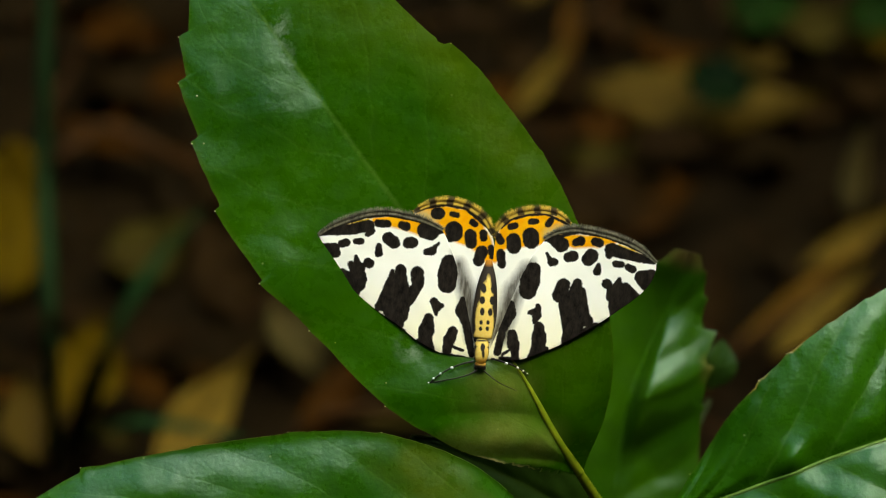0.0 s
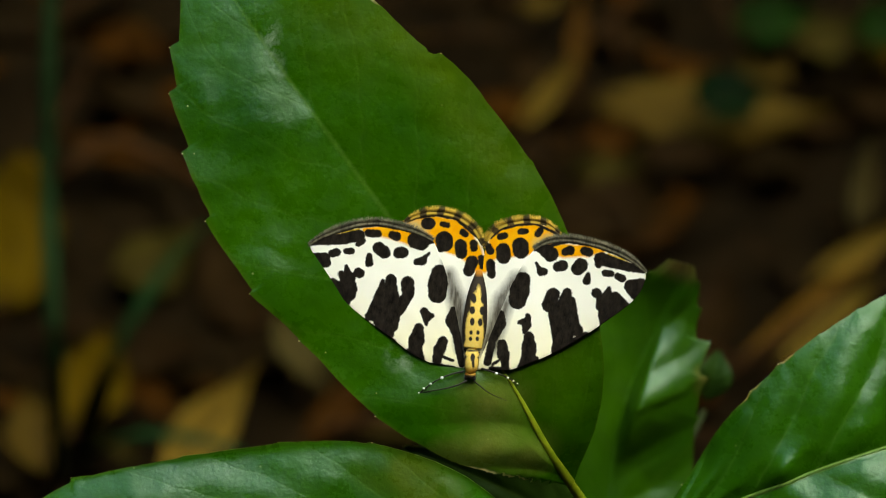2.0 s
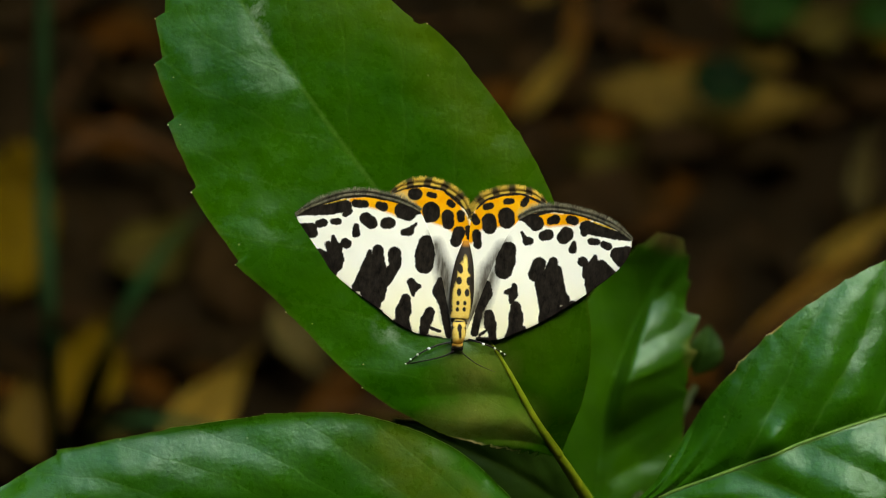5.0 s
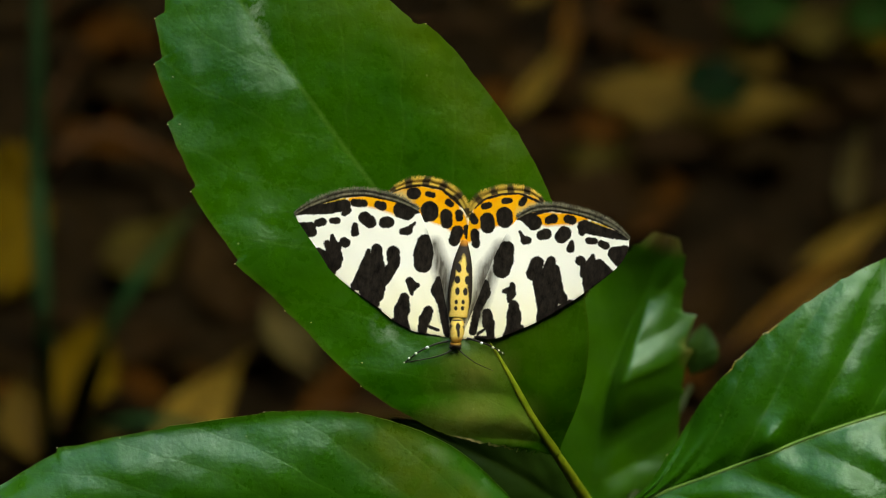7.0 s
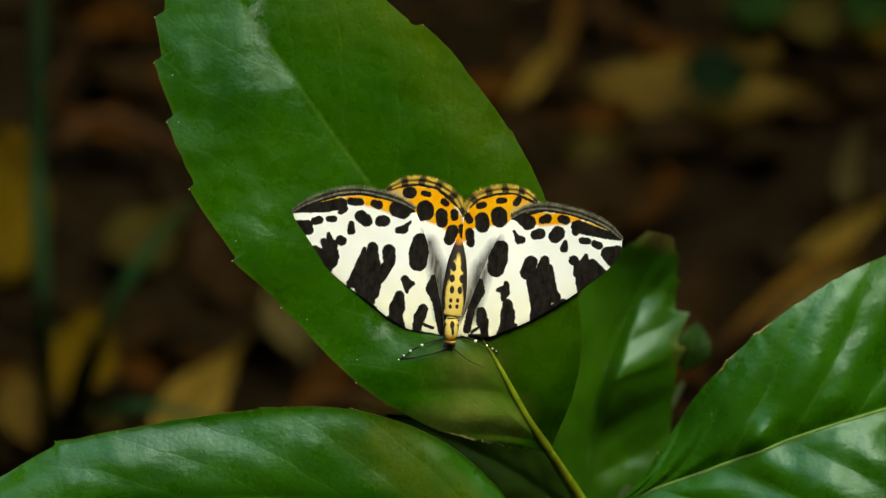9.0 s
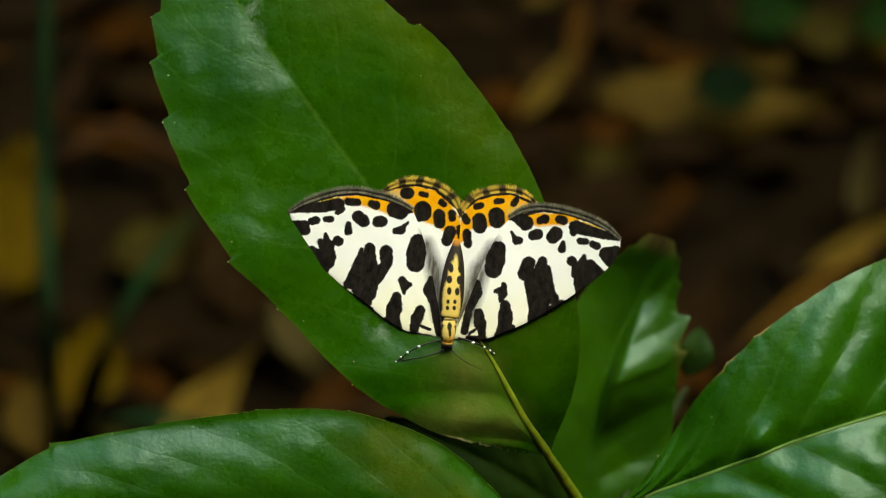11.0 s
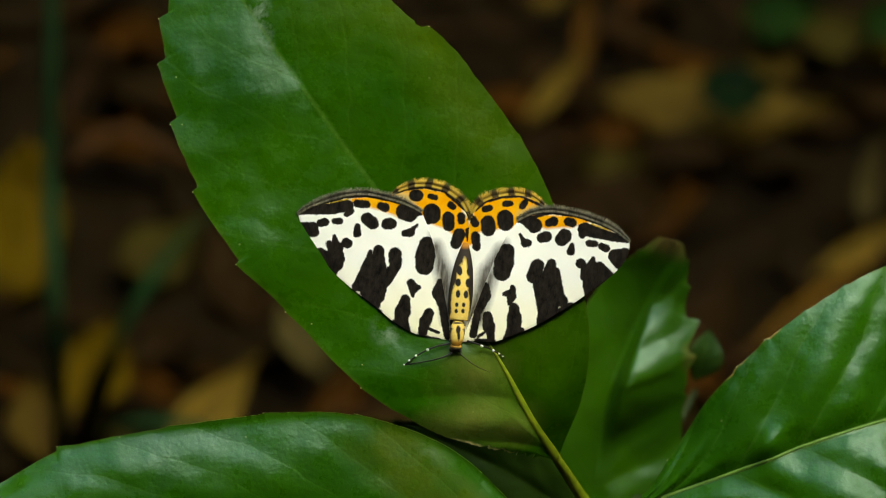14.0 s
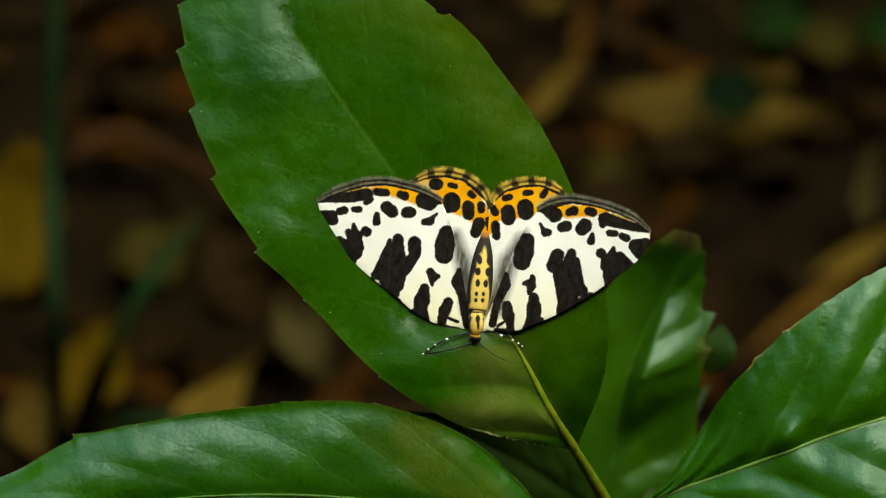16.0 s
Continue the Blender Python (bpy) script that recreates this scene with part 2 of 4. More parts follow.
def build_ground():
    bm = bmesh.new()
    near = np.linspace(-0.9, 0.9, 100)
    xs = np.concatenate([[-60, -20, -6, -2], near, [2, 6, 20, 60]])
    ys = xs + 0.35
    rows = [[(x, y, ground_height(x, y) if abs(x) < 1 and abs(y - 0.35) < 1 else -0.003) for x in xs] for y in ys]
    sheet(rows, None, bm)
    bmesh.ops.recalc_face_normals(bm, faces=bm.faces)
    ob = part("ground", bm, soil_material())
    tagged(ob, "forest soil with crumbs of humus, darkened in colour for shade", "ground", kind="structure")


def build_sky_screen():
    """An unseen dark screen added all round to limit the skylight, open to the sky above."""
    rows = []
    for i in range(22):
        row = []
        for j in range(97):
            a = 2 * math.pi * j / 96
            # the screen is lower on one side to admit more daylight
            gap = math.exp(-((a - radians(228)) / radians(34)) ** 2)
            z = -0.1 + (6.2 - 0.8 * gap) * i / 21
            v = Vector((math.cos(a) * 3, math.sin(a) * 3, z))
            r = 3.2 + 0.35 * noise.noise(v * 1.3) + 0.18 * noise.noise(v * 3.7) + 0.25 * (i / 21) ** 3
            top = 0.45 * noise.noise(Vector((math.cos(a) * 2.5, math.sin(a) * 2.5, 7))) * (i / 21)
            row.append((r * math.cos(a), 0.3 + r * math.sin(a), z + top))
        rows.append(row)
    ob = part("backdrop", sheet(rows), sky_screen_material())
    tagged(ob, "unseen dark green screen added all round to limit the skylight", "backdrop", kind="structure")


build_ground()
build_sky_screen()


# ---- the shrub ----
STEM_FOOT = Vector((0.055, 0.035, 0.0))
shrub = new("shrub")
shrub.location = STEM_FOOT
tagged(shrub, "evergreen shrub with large glossy toothed green leaves", "shrub")
SHRUB_MOVE = Matrix.Translation(-STEM_FOOT)


def blade_surface(mid, left, right, fold, droop, quilt, veins, lean, groove=0.35, teeth=(), twist=(0.0, 0.0), ns=240, nt=30, ripple=0.0, seed=0, torn=0.0, bend=3.0, crease=0.0, puffs=(1.0, 1.0), phase=0.0, ridge=None, lip=(0.0, 0.0), dents=()):
    """Points and uvs of a leaf blade in millimetres: mid is its rib, left and right its half widths from foot to tip."""
    line = spline(mid, ns)
    rows, uvs = [], []
    for i, p in enumerate(line):
        s = i / (ns - 1)
        t = line[min(i + 1, ns - 1)] - line[max(i - 1, 0)]
        n = np.array([-t[1], t[0], 0.0])
        n /= np.linalg.norm(n)
        row, uv = [], []
        for j in range(-nt, nt + 1):
            a = abs(j) / nt
            w = max(0.02, smooth(left if j > 0 else right, s))
            rag = 0.0
            for sign, at, high, wide in teeth:
                if (sign > 0) == (j > 0):
                    d = (s - at) / wide
                    if -1 < d < 0.004 / wide:
                        rag += high * (1 + d) ** 1.1 if d <= 0 else high * (1 - d * wide / 0.004)
            rough = (torn * max(0.0, 1 - s / 0.14) if j > 0 else 0.0) * noise.noise(Vector((s * 190, 7.0, seed))) + 0.10 * noise.noise(Vector((s * 60, 3.0 * (j > 0), seed)))
            off = (w * a + (rag + rough) * a ** 8)
            ph = s * veins - a * lean + phase
            puff = abs(math.sin(math.pi * (ph - 0.5))) ** 1.3 * quilt * puffs[0 if j > 0 else 1] * (1 + crease * max(0.0, 1 - s / 0.30) * min(1, s / 0.10) ** 2) * min(1, 5 * a) * (1 - a ** 5)
            z = off * (fold[0] if j > 0 else fold[1]) - (droop[0] + (droop[1] - droop[0]) * s * s) * a ** bend * min(1, w / 8) + puff - groove * math.exp(-(off / 1.1) ** 2)
            z += off * (1 if j > 0 else -1) * (twist[0] + (twist[1] - twist[0]) * s)
            if ridge and j < 0:
                # a raised side vein; from it one flat face falls away towards the tip
                at, slant, below, end, high = ridge
                q, face = s - slant * a - at, end - slant * a - at
                f = max(0.0, 1 + q / below if q < 0 else 1 - q / face)
                z += high * face / (end - at) * min(1, 7 * a) * (f * f * (3 - 2 * f) * 0.4 + f * 0.6)
            z += lip[0 if j > 0 else 1] * a ** 14 * min(1, w / 8)
            for at, across, high, long, wide in dents:
                z += high * math.exp(-((s - at) / long) ** 2 - ((j / nt - across) / wide) ** 2)
            z += ripple * a * noise.noise(Vector((s * 7, a * 1.5 * (1 if j > 0 else -1), seed + 5.0)))
            q = p + n * (off if j > 0 else -off) + np.array([0, 0, z]) + t / np.linalg.norm(t) * (0.45 * max(rag, 0.0) * a ** 8)
            row.append(tuple(q * MM))
            uv.append((s, j / nt))
        rows.append(row)
        uvs.append(uv)
    return rows, uvs


def shrub_leaf(material, rib_material, rib=(0.9, 0.25), label="", tips=(), name="leaf", rib_part=True, rib_to=1.0, **shape):
    rows, uvs = blade_surface(**shape)
    bm = sheet(rows, uvs)
    bmesh.ops.reverse_faces(bm, faces=bm.faces)
    bm.normal_update()
    for e in bm.edges:
        e.smooth = not e.is_boundary
    ob = part(name, bm, material, shrub, label, SHRUB_MOVE @ PLANE)
    thicken(ob, 0.00018)
    if rib_part:
        middle = len(rows[0]) // 2
        pts = [Vector(r[middle]) + Vector((0, 0, 0.00005)) for r in rows[:int(len(rows) * rib_to):5]]
        line = tube(pts, [rib[0] * MM, (rib[0] * 0.6 + rib[1] * 0.4) * MM, rib[1] * MM, 0.12 * MM], 8, 0.8, count=90)
        part("midrib", line, rib_material, ob, "yellow-green raised midrib", SHRUB_MOVE @ PLANE)
    for s, sign in tips:
        i = int(s * (len(rows) - 1))
        bm = ball(0.13 * MM, 0.10 * MM, 0.08 * MM, rows[i][round((len(rows[i]) - 1) * (0.5 + 0.5 * sign))], 8)
        part("tooth_tip", bm, TIP, ob, "pale dry tooth tip", SHRUB_MOVE @ PLANE)
    return ob


shrub_leaf(GLOSS_LEAF, RIB, (0.72, 0.09), "large glossy green leaf with toothed margin",
           mid=[(17.1, -30.79, -8.04), (13.06, -24.61, -2.68), (7.13, -14.17, 0.67), (-2.41, -1.16, 0), (-11.95, 11.53, 0.34), (-20.26, 22.91, 0.17), (-28.69, 34.69, -1.34), (-36.48, 46.31, -4.02), (-42.06, 57.13, -8.37)],
           left=[0.4, 5.9, 12.9, 16.4, 18.65, 20.01, 20.76, 21.63, 22.25, 21.78, 20.31, 17.92, 14.9, 10.5, 5.86, 1.92, 0.15],
           right=[0.4, 7.39, 11.75, 15.31, 17.93, 19.86, 21.14, 21.64, 21.56, 21.21, 18.69, 17.42, 16.19, 14.42, 12.12, 7.1, 0.15],
           rib_to=0.36, groove=0.05, dents=[(0.67, 0.45, 0.9, 0.09, 0.5), (0.470, 0.95, 2.2, 0.060, 0.26)], fold=(0.08, 0.08), droop=(0.5, 0.5), quilt=0.06, veins=8.5, lean=0.9, phase=0.54, puffs=(1.0, 0.35), ripple=0.75, torn=1.6, crease=30.0, ns=420,
           teeth=[(1, 0.8148, 1.40, 0.065), (1, 0.7631, 1.35, 0.070), (1, 0.6897, 1.10, 0.080), (1, 0.5980, 0.90, 0.080), (1, 0.4871, 0.70, 0.050), (1, 0.4020, 0.20, 0.030), (-1, 0.6113, -0.30, 0.020), (-1, 0.5988, 0.50, 0.030), (1, 0.2585, 0.20, 0.030), (-1, 0.4062, 0.20, 0.030)], tips=[(0.8148, 1), (0.7631, 1), (0.6897, 1), (0.5980, 1), (0.4871, 1), (0.4020, 1), (0.5988, -1), (0.2585, 1), (0.7389, 0.900), (0.6822, 0.930), (0.3678, 0.950), (0.2861, 0.860)])

shrub_leaf(LOW_LEAF, RIB_GREEN, (0.4, 0.15), "broad glossy green leaf arching below the moth",
           mid=[(16.78, -45.41, -1.67), (1.32, -40.04, 1.34), (-23.35, -37.33, 3.35), (-47.78, -38.78, 5.03), (-67.75, -44.19, 7.37), (-76.52, -47.75, 8.04)],
           left=[0.4, 5.81, 9.7, 12.17, 14.22, 15.72, 16.62, 16.97, 16.92, 16.56, 15.94, 15.09, 13.84, 12, 9.61, 6.82, 0.15],
           right=[0.4, 3.35, 7.02, 10.61, 12.63, 13.7, 13.96, 13.47, 12.73, 12.06, 11.51, 11.14, 10.57, 8.95, 7.22, 4.07, 0.15],
           fold=(0.1, -0.04), twist=(-0.08, 0.02), droop=(1.7, 4.4), bend=2.5, lip=(0.0, 0.7), quilt=0.13, veins=8.0, lean=2.0, ripple=1.0, seed=4,
           teeth=[(-1, 0.7456, 0.70, 0.030), (-1, 0.868, 0.60, 0.030), (-1, 0.4621, 0.25, 0.030), (-1, 0.3344, 0.25, 0.030), (-1, 0.5955, 0.20, 0.030)], tips=[(0.7456, -1), (0.868, -1), (0.4621, -1), (0.3344, -1)])

shrub_leaf(WIDE_LEAF, RIB_PALE, (0.30, 0.14), "broad glossy green leaf with pale midrib",
           mid=[(27.19, -39.93, -12.06), (33.98, -36.81, -11.05), (43.2, -33.21, -9.38), (52.29, -29.37, -7.37), (60.66, -26.35, -6.7), (74.23, -22.63, -10.72), (93.5, -17.45, -18.76), (109.08, -10.67, -26.8)],
           left=[0.4, 2.09, 6.06, 10.38, 13.41, 16.05, 18.31, 20.3, 21.74, 22.4, 22.64, 22.11, 21.29, 19.62, 14.84, 3.36, 0.15],
           right=[0.4, 6.87, 11.2, 14.94, 18.03, 19.48, 20.06, 20.02, 19.41, 18.19, 16.56, 14.15, 10.65, 5.59, 0.53, 3.36, 0.15],
           fold=(0.07, 0.36), dents=[(0.265, 0.12, 1.6, 0.03, 0.22)], droop=(3.0, 4.8), bend=2.5, quilt=0.75, veins=8.0, lean=1.9, ripple=1.3, seed=9,
           teeth=[(1, 0.2636, -0.35, 0.020), (1, 0.2752, 0.25, 0.020), (1, 0.3303, 0.25, 0.020), (1, 0.1059, 0.30, 0.020), (1, 0.3937, 0.20, 0.020), (1, 0.4604, 0.20, 0.020)], tips=[(0.2752, 1), (0.3303, 1), (0.1059, 1)])

shrub_leaf(BACK_LEAF, RIB_GREEN, (0.35, 0.1), "creased dark green leaf with browned tip", rib_part=False,
           mid=[(23.0, -54.0, -46.0), (24.43, -43.56, -45.0), (25.54, -34.09, -44.5), (27.4, -22.72, -44.0), (30.5, -14.18, -44.0), (33.79, -6.59, -43.0), (35.67, -1.85, -41.0), (36.7, 2.2, -38.6)],
           left=[0.4, 4.0, 6.4, 8.0, 9.0, 9.6, 9.7, 9.6, 9.3, 8.7, 7.4, 5.2, 2.2],
           right=[0.4, 8.5, 12.0, 13.6, 14.0, 13.4, 12.8, 12.1, 11.0, 8.8, 6.2, 4.4, 2.2],
           fold=(0.42, -0.08), droop=(0.5, 0.5), quilt=0.42, puffs=(0.2, 1.0), ridge=(0.530, 0.18, 0.20, 0.84, 6.4), veins=7.7, lean=1.3, phase=-0.4, groove=0.3, ripple=0.9, seed=14,
           teeth=[(-1, 0.800, 2.2, 0.07), (-1, 0.710, 1.3, 0.04), (-1, 0.886, 0.7, 0.05), (-1, 0.951, 0.5, 0.04), (-1, 0.591, 0.5, 0.05), (1, 0.886, 0.5, 0.04), (1, 0.943, 0.4, 0.03)])

shrub_leaf(SHADED_LEAF, RIB_GREEN, (0.4, 0.1), "small green leaf deep in the shrub, shade put into its colour",
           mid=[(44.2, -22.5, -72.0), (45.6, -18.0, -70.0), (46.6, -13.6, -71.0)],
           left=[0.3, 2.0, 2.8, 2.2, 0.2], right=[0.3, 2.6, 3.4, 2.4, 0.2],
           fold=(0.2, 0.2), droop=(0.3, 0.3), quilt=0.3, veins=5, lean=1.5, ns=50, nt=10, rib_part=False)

shrub_leaf(SHADED_LEAF, RIB_GREEN, (0.5, 0.1), "green leaf under the others, shade put into its colour", rib_part=False,
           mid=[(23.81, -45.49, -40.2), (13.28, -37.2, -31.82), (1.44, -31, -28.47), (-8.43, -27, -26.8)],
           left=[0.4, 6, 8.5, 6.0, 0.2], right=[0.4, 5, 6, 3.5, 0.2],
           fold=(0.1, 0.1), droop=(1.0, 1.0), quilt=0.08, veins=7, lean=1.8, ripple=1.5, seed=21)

# petiole and stem
pet = tube([PLANE @ Vector(p) * 1.0 for p in [Vector(q) * MM for q in ((15.94, -29.17, -7.03), (17.59, -31.68, -9.38), (19.73, -35.05, -14.07), (22.54, -39.53, -20.1), (27.04, -47.42, -33.5))]],
           [0.66 * MM, 0.80 * MM, 0.92 * MM, 1.05 * MM, 1.5 * MM], 10)
part("petiole", pet, RIB, shrub, "yellow-green leaf stalk", SHRUB_MOVE)
top = PLANE @ (Vector((27.04, -46.96, -33.5)) * MM)
pts = [STEM_FOOT + Vector((0, 0, -0.01)), STEM_FOOT + Vector((0.006, 0.004, 0.09)), STEM_FOOT.lerp(top, 0.6) + Vector((0.004, 0, 0)), top + Vector((0, 0, 0.004))]
part("stem", tube(pts, [3.6 * MM, 3.0 * MM, 2.5 * MM, 1.9 * MM], 10, count=30), STEM, shrub, "slim green-brown stem", SHRUB_MOVE)
for foot in ((17.03, -46.09, -6.7), (27.56, -40.47, -16.75), (24.6, -43.2, -44.6), (23.81, -45.49, -40.2), (44.2, -24.5, -72.0)):
    a = PLANE @ (Vector(foot) * MM)
    b = top if (a - top).length < 0.06 else STEM_FOOT.lerp(top, 0.8)
    part("petiole", tube([a, a.lerp(b, 0.5) + Vector((0, 0, -0.001)), b], [0.6 * MM, 0.8 * MM, 1.1 * MM], 8), STEM, shrub, "", SHRUB_MOVE)


# ---- the moth ----
def stroke_gap(at, rows, blend):
    """The distance of points to tapering round-ended strokes that run into one another, below zero inside."""
    near = np.full(len(at), 50.0)
    for x1, y1, r1, x2, y2, r2 in rows:
        a, run = np.array((x1, y1)), np.array((x2 - x1, y2 - y1))
        h = np.clip((at - a) @ run / max(run @ run, 1e-9), 0, 1)
        gap = np.linalg.norm(at - a - h[:, None] * run, axis=1) - (r1 + (r2 - r1) * h)
        k = np.maximum(blend - np.abs(near - gap), 0) / blend
        near = np.minimum(near, gap) - k * k * blend * 0.25
    return near


def wing_material(name):
    """Scales coloured by the distances to the markings that the wing's mesh carries."""
    s = Shade(name, 0.8, 0.06)
    uv = s.node("VectorMath", {0: s.coords("UV"), 1: (1, 1, 0)}, operation="MULTIPLY").outputs[0]
    wob = s.math("MULTIPLY", s.math("SUBTRACT", s.noise(uv, 1.5, 3, 0.65), 0.5), 0.34)
    # single scales fray the edges along the veins
    nib = s.math("MULTIPLY", s.math("SUBTRACT", s.noise(s.node("Mapping", {"Vector": uv, "Scale": (6.0, 2.2, 1.0)}).outputs[0], 1.0, 3, 0.7), 0.5), 0.26)
    rough = s.math("ADD", wob, nib)

    def mask(which, soft, grow=0.0):
        gap = s.node("Attribute", attribute_name=which).outputs["Fac"]
        return s.span(s.math("ADD", gap, rough), grow - soft, grow + soft, 1.0, 0.0)

    fine = s.noise(uv, 7, 3, 0.7)
    down = s.node("SeparateXYZ", {0: uv}).outputs[1]
    col = s.mix(s.span(s.math("ADD", down, s.math("MULTIPLY", s.noise(uv, 0.3, 2), 4.0)), -6.5, 3.0), (0.95, 0.90, 0.62), (0.95, 0.94, 0.84))
    col = s.mix(s.span(fine, 0.4, 0.8, 0.0, 0.06), col, (0.55, 0.53, 0.45))
    streak = s.span(s.noise(s.node("Mapping", {"Vector": uv, "Rotation": (0, 0, 0.2), "Scale": (1.6, 0.2, 1.0)}).outputs[0], 1.0, 3, 0.6), 0.25, 0.6, 0.72, 1.0)
    col = s.mix(s.math("MULTIPLY", s.math("MULTIPLY", mask("smoke", 0.7, 0.3), streak), 0.95), col, (0.035, 0.026, 0.016))
    glow = s.mix(s.span(s.noise(uv, 0.45, 3, 0.6), 0.35, 0.65), (0.86, 0.35, 0.006), (0.90, 0.46, 0.014))
    col = s.mix(mask("orange", 0.22), col, s.mix(s.span(fine, 0.35, 0.75, 0.0, 0.4), glow, (0.74, 0.29, 0.004)))
    col = s.mix(s.math("MULTIPLY", mask("dusty", 0.5, 0.3), s.span(s.noise(uv, 2.4, 4, 0.7), 0.3, 0.6, 0.35, 0.95)), col, (0.52, 0.42, 0.18))
    col = s.mix(mask("yellow", 0.12), col, (0.72, 0.46, 0.03))
    ink = s.mix(s.span(s.noise(s.node("Mapping", {"Vector": uv, "Scale": (1.3, 0.6, 1.0)}).outputs[0], 1.0, 4, 0.7), 0.35, 0.75), (0.004, 0.003, 0.0022), (0.028, 0.022, 0.017))
    col = s.mix(mask("ink", 0.085, 0.10), col, ink)
    s.put("Base Color", col)
    s.put("Normal", s.bump(s.math("ADD", s.noise(uv, 14, 2), s.noise(uv, 1.1, 2)), 0.16, 0.0001))
    # thin membrane: part of the light passes through
    through_light = s.node("BsdfTranslucent", {"Color": col}).outputs[0]
    both = s.node("MixShader", {0: 0.09, 1: s.bsdf.outputs[0], 2: through_light}).outputs[0]
    s.nt.links.new(both, s.nt.nodes["Material Output"].inputs["Surface"])
    return s.mat


# wing markings as tapering strokes in mm on the wing: x, y and half width at one end, then at the other
LEFT_MARGIN = [
    (-24.39, 6.53, 0.25, -22.26, 7.14, 0.57), (-22.26, 7.14, 0.65, -19.80, 7.60, 0.74), (-19.80, 7.60, 0.74, -17.76, 8.20, 0.82), (-17.74, 6.95, 0.33, -17.12, 7.50, 0.33),
    (-24.87, 6.32, 0.12, -21.51, 8.12, 0.12), (-21.51, 8.12, 0.12, -18.28, 9.41, 0.12), (-18.28, 9.41, 0.12, -15.00, 9.95, 0.12), (-15.00, 9.95, 0.12, -10.79, 9.57, 0.16),
    (-10.79, 9.57, 0.16, -6.91, 8.31, 0.25), (-16.39, 8.66, 0.49, -14.97, 8.70, 0.49), (-12.89, 8.71, 0.49, -12.28, 8.52, 0.61), (-9.41, 8.18, 1.15, -8.64, 8.00, 1.15),
    (-8.58, 8.25, 0.98, -6.66, 8.34, 0.25),
]
LEFT_TIP = [
    (-21.43, 5.28, 0.49, -20.78, 5.51, 0.53), (-19.39, 5.80, 0.37, -18.65, 5.86, 0.41), (-24.05, 4.55, 0.49, -22.45, 4.53, 0.74), (-23.66, 4.00, 0.65, -22.32, 3.95, 0.74),
    (-24.82, 4.82, 0.41, -23.19, 2.46, 0.33), (-14.71, 6.63, 0.82, -13.82, 6.04, 0.82), (-11.74, 6.14, 0.74, -11.17, 6.27, 0.74), (-16.02, 5.43, 0.33, -15.93, 4.35, 0.53),
    (-9.05, 5.03, 0.41, -8.15, 5.28, 0.57), (-8.16, 5.44, 0.33, -7.33, 6.44, 0.12), (-7.42, -2.02, 0.49, -6.86, -2.72, 0.65), (-6.86, -2.64, 0.49, -6.12, -2.58, 0.25),
    (-7.01, -2.90, 0.49, -6.91, -3.98, 0.16),
]
LEFT_OUTER = [
    (-21.06, 0.97, 0.65, -18.70, -0.33, 1.15), (-19.85, 2.41, 0.41, -18.53, 0.69, 0.98), (-19.20, 3.56, 0.20, -18.81, 1.92, 0.82), (-18.33, 0.29, 0.90, -18.67, -1.67, 0.33),
    (-22.15, 1.04, 0.41, -19.13, -2.04, 0.41), (-17.38, 2.80, 0.65, -17.21, 2.73, 0.65), (-18.02, 2.41, 0.33, -18.44, 1.53, 0.49),
]
LEFT_MIDDLE = [
    (-13.72, 1.95, 0.20, -14.08, -0.60, 0.74), (-14.08, -0.60, 0.74, -14.86, -3.18, 0.82), (-12.57, 2.21, 0.70, -12.42, -0.45, 1.15), (-12.42, -0.45, 1.23, -12.96, -3.85, 1.64),
    (-13.88, -2.92, 1.15, -15.34, -3.47, 0.57), (-12.92, -4.26, 1.47, -12.37, -5.72, 0.82), (-11.69, -2.06, 0.98, -11.89, -4.59, 0.82), (-10.11, 1.84, 0.94, -9.89, 0.36, 0.82),
    (-10.02, -0.07, 0.74, -11.11, -2.01, 0.90), (-16.44, -4.23, 0.49, -11.67, -7.08, 0.57), (-5.58, 3.74, 1.10, -5.69, 2.14, 1.39), (-5.69, 2.14, 1.39, -5.65, 0.64, 1.27),
]
LEFT_BASE = [
    (-7.95, -4.58, 0.65, -8.05, -6.34, 1.06), (-8.21, -6.35, 1.06, -8.25, -7.78, 0.90), (-8.19, -7.61, 0.90, -7.21, -9.19, 0.49), (-9.23, -8.12, 0.33, -7.29, -9.28, 0.41),
    (-4.30, -6.18, 0.65, -4.61, -7.46, 0.74), (-4.77, -7.48, 0.74, -4.96, -9.17, 0.57), (-5.40, -9.87, 0.41, -2.38, -10.03, 0.25), (-4.19, -8.43, 0.12, -2.64, -8.88, 0.16),
    (-3.12, -1.48, 0.41, -3.24, -2.99, 0.86), (-3.23, -3.16, 0.86, -2.51, -4.60, 0.65), (-2.51, -4.60, 0.57, -1.88, -7.06, 0.49), (-1.88, -7.06, 0.49, -1.26, -9.35, 0.41),
]
LEFT_ORANGE = [
    (-17.01, 9.10, 0.41, -14.10, 9.19, 0.82), (-14.10, 9.19, 0.90, -10.71, 8.65, 1.06), (-10.71, 8.65, 1.06, -9.57, 8.17, 1.06),
]
LEFT_YELLOW = [
    (-21.34, 8.05, 0.13, -17.84, 9.11, 0.25),
]
LEFT_SMOKE = [
    (-4.71, 5.24, 0.25, -3.36, 0.34, 0.49), (-3.20, 0.36, 0.49, -1.47, -7.02, 0.49),
]
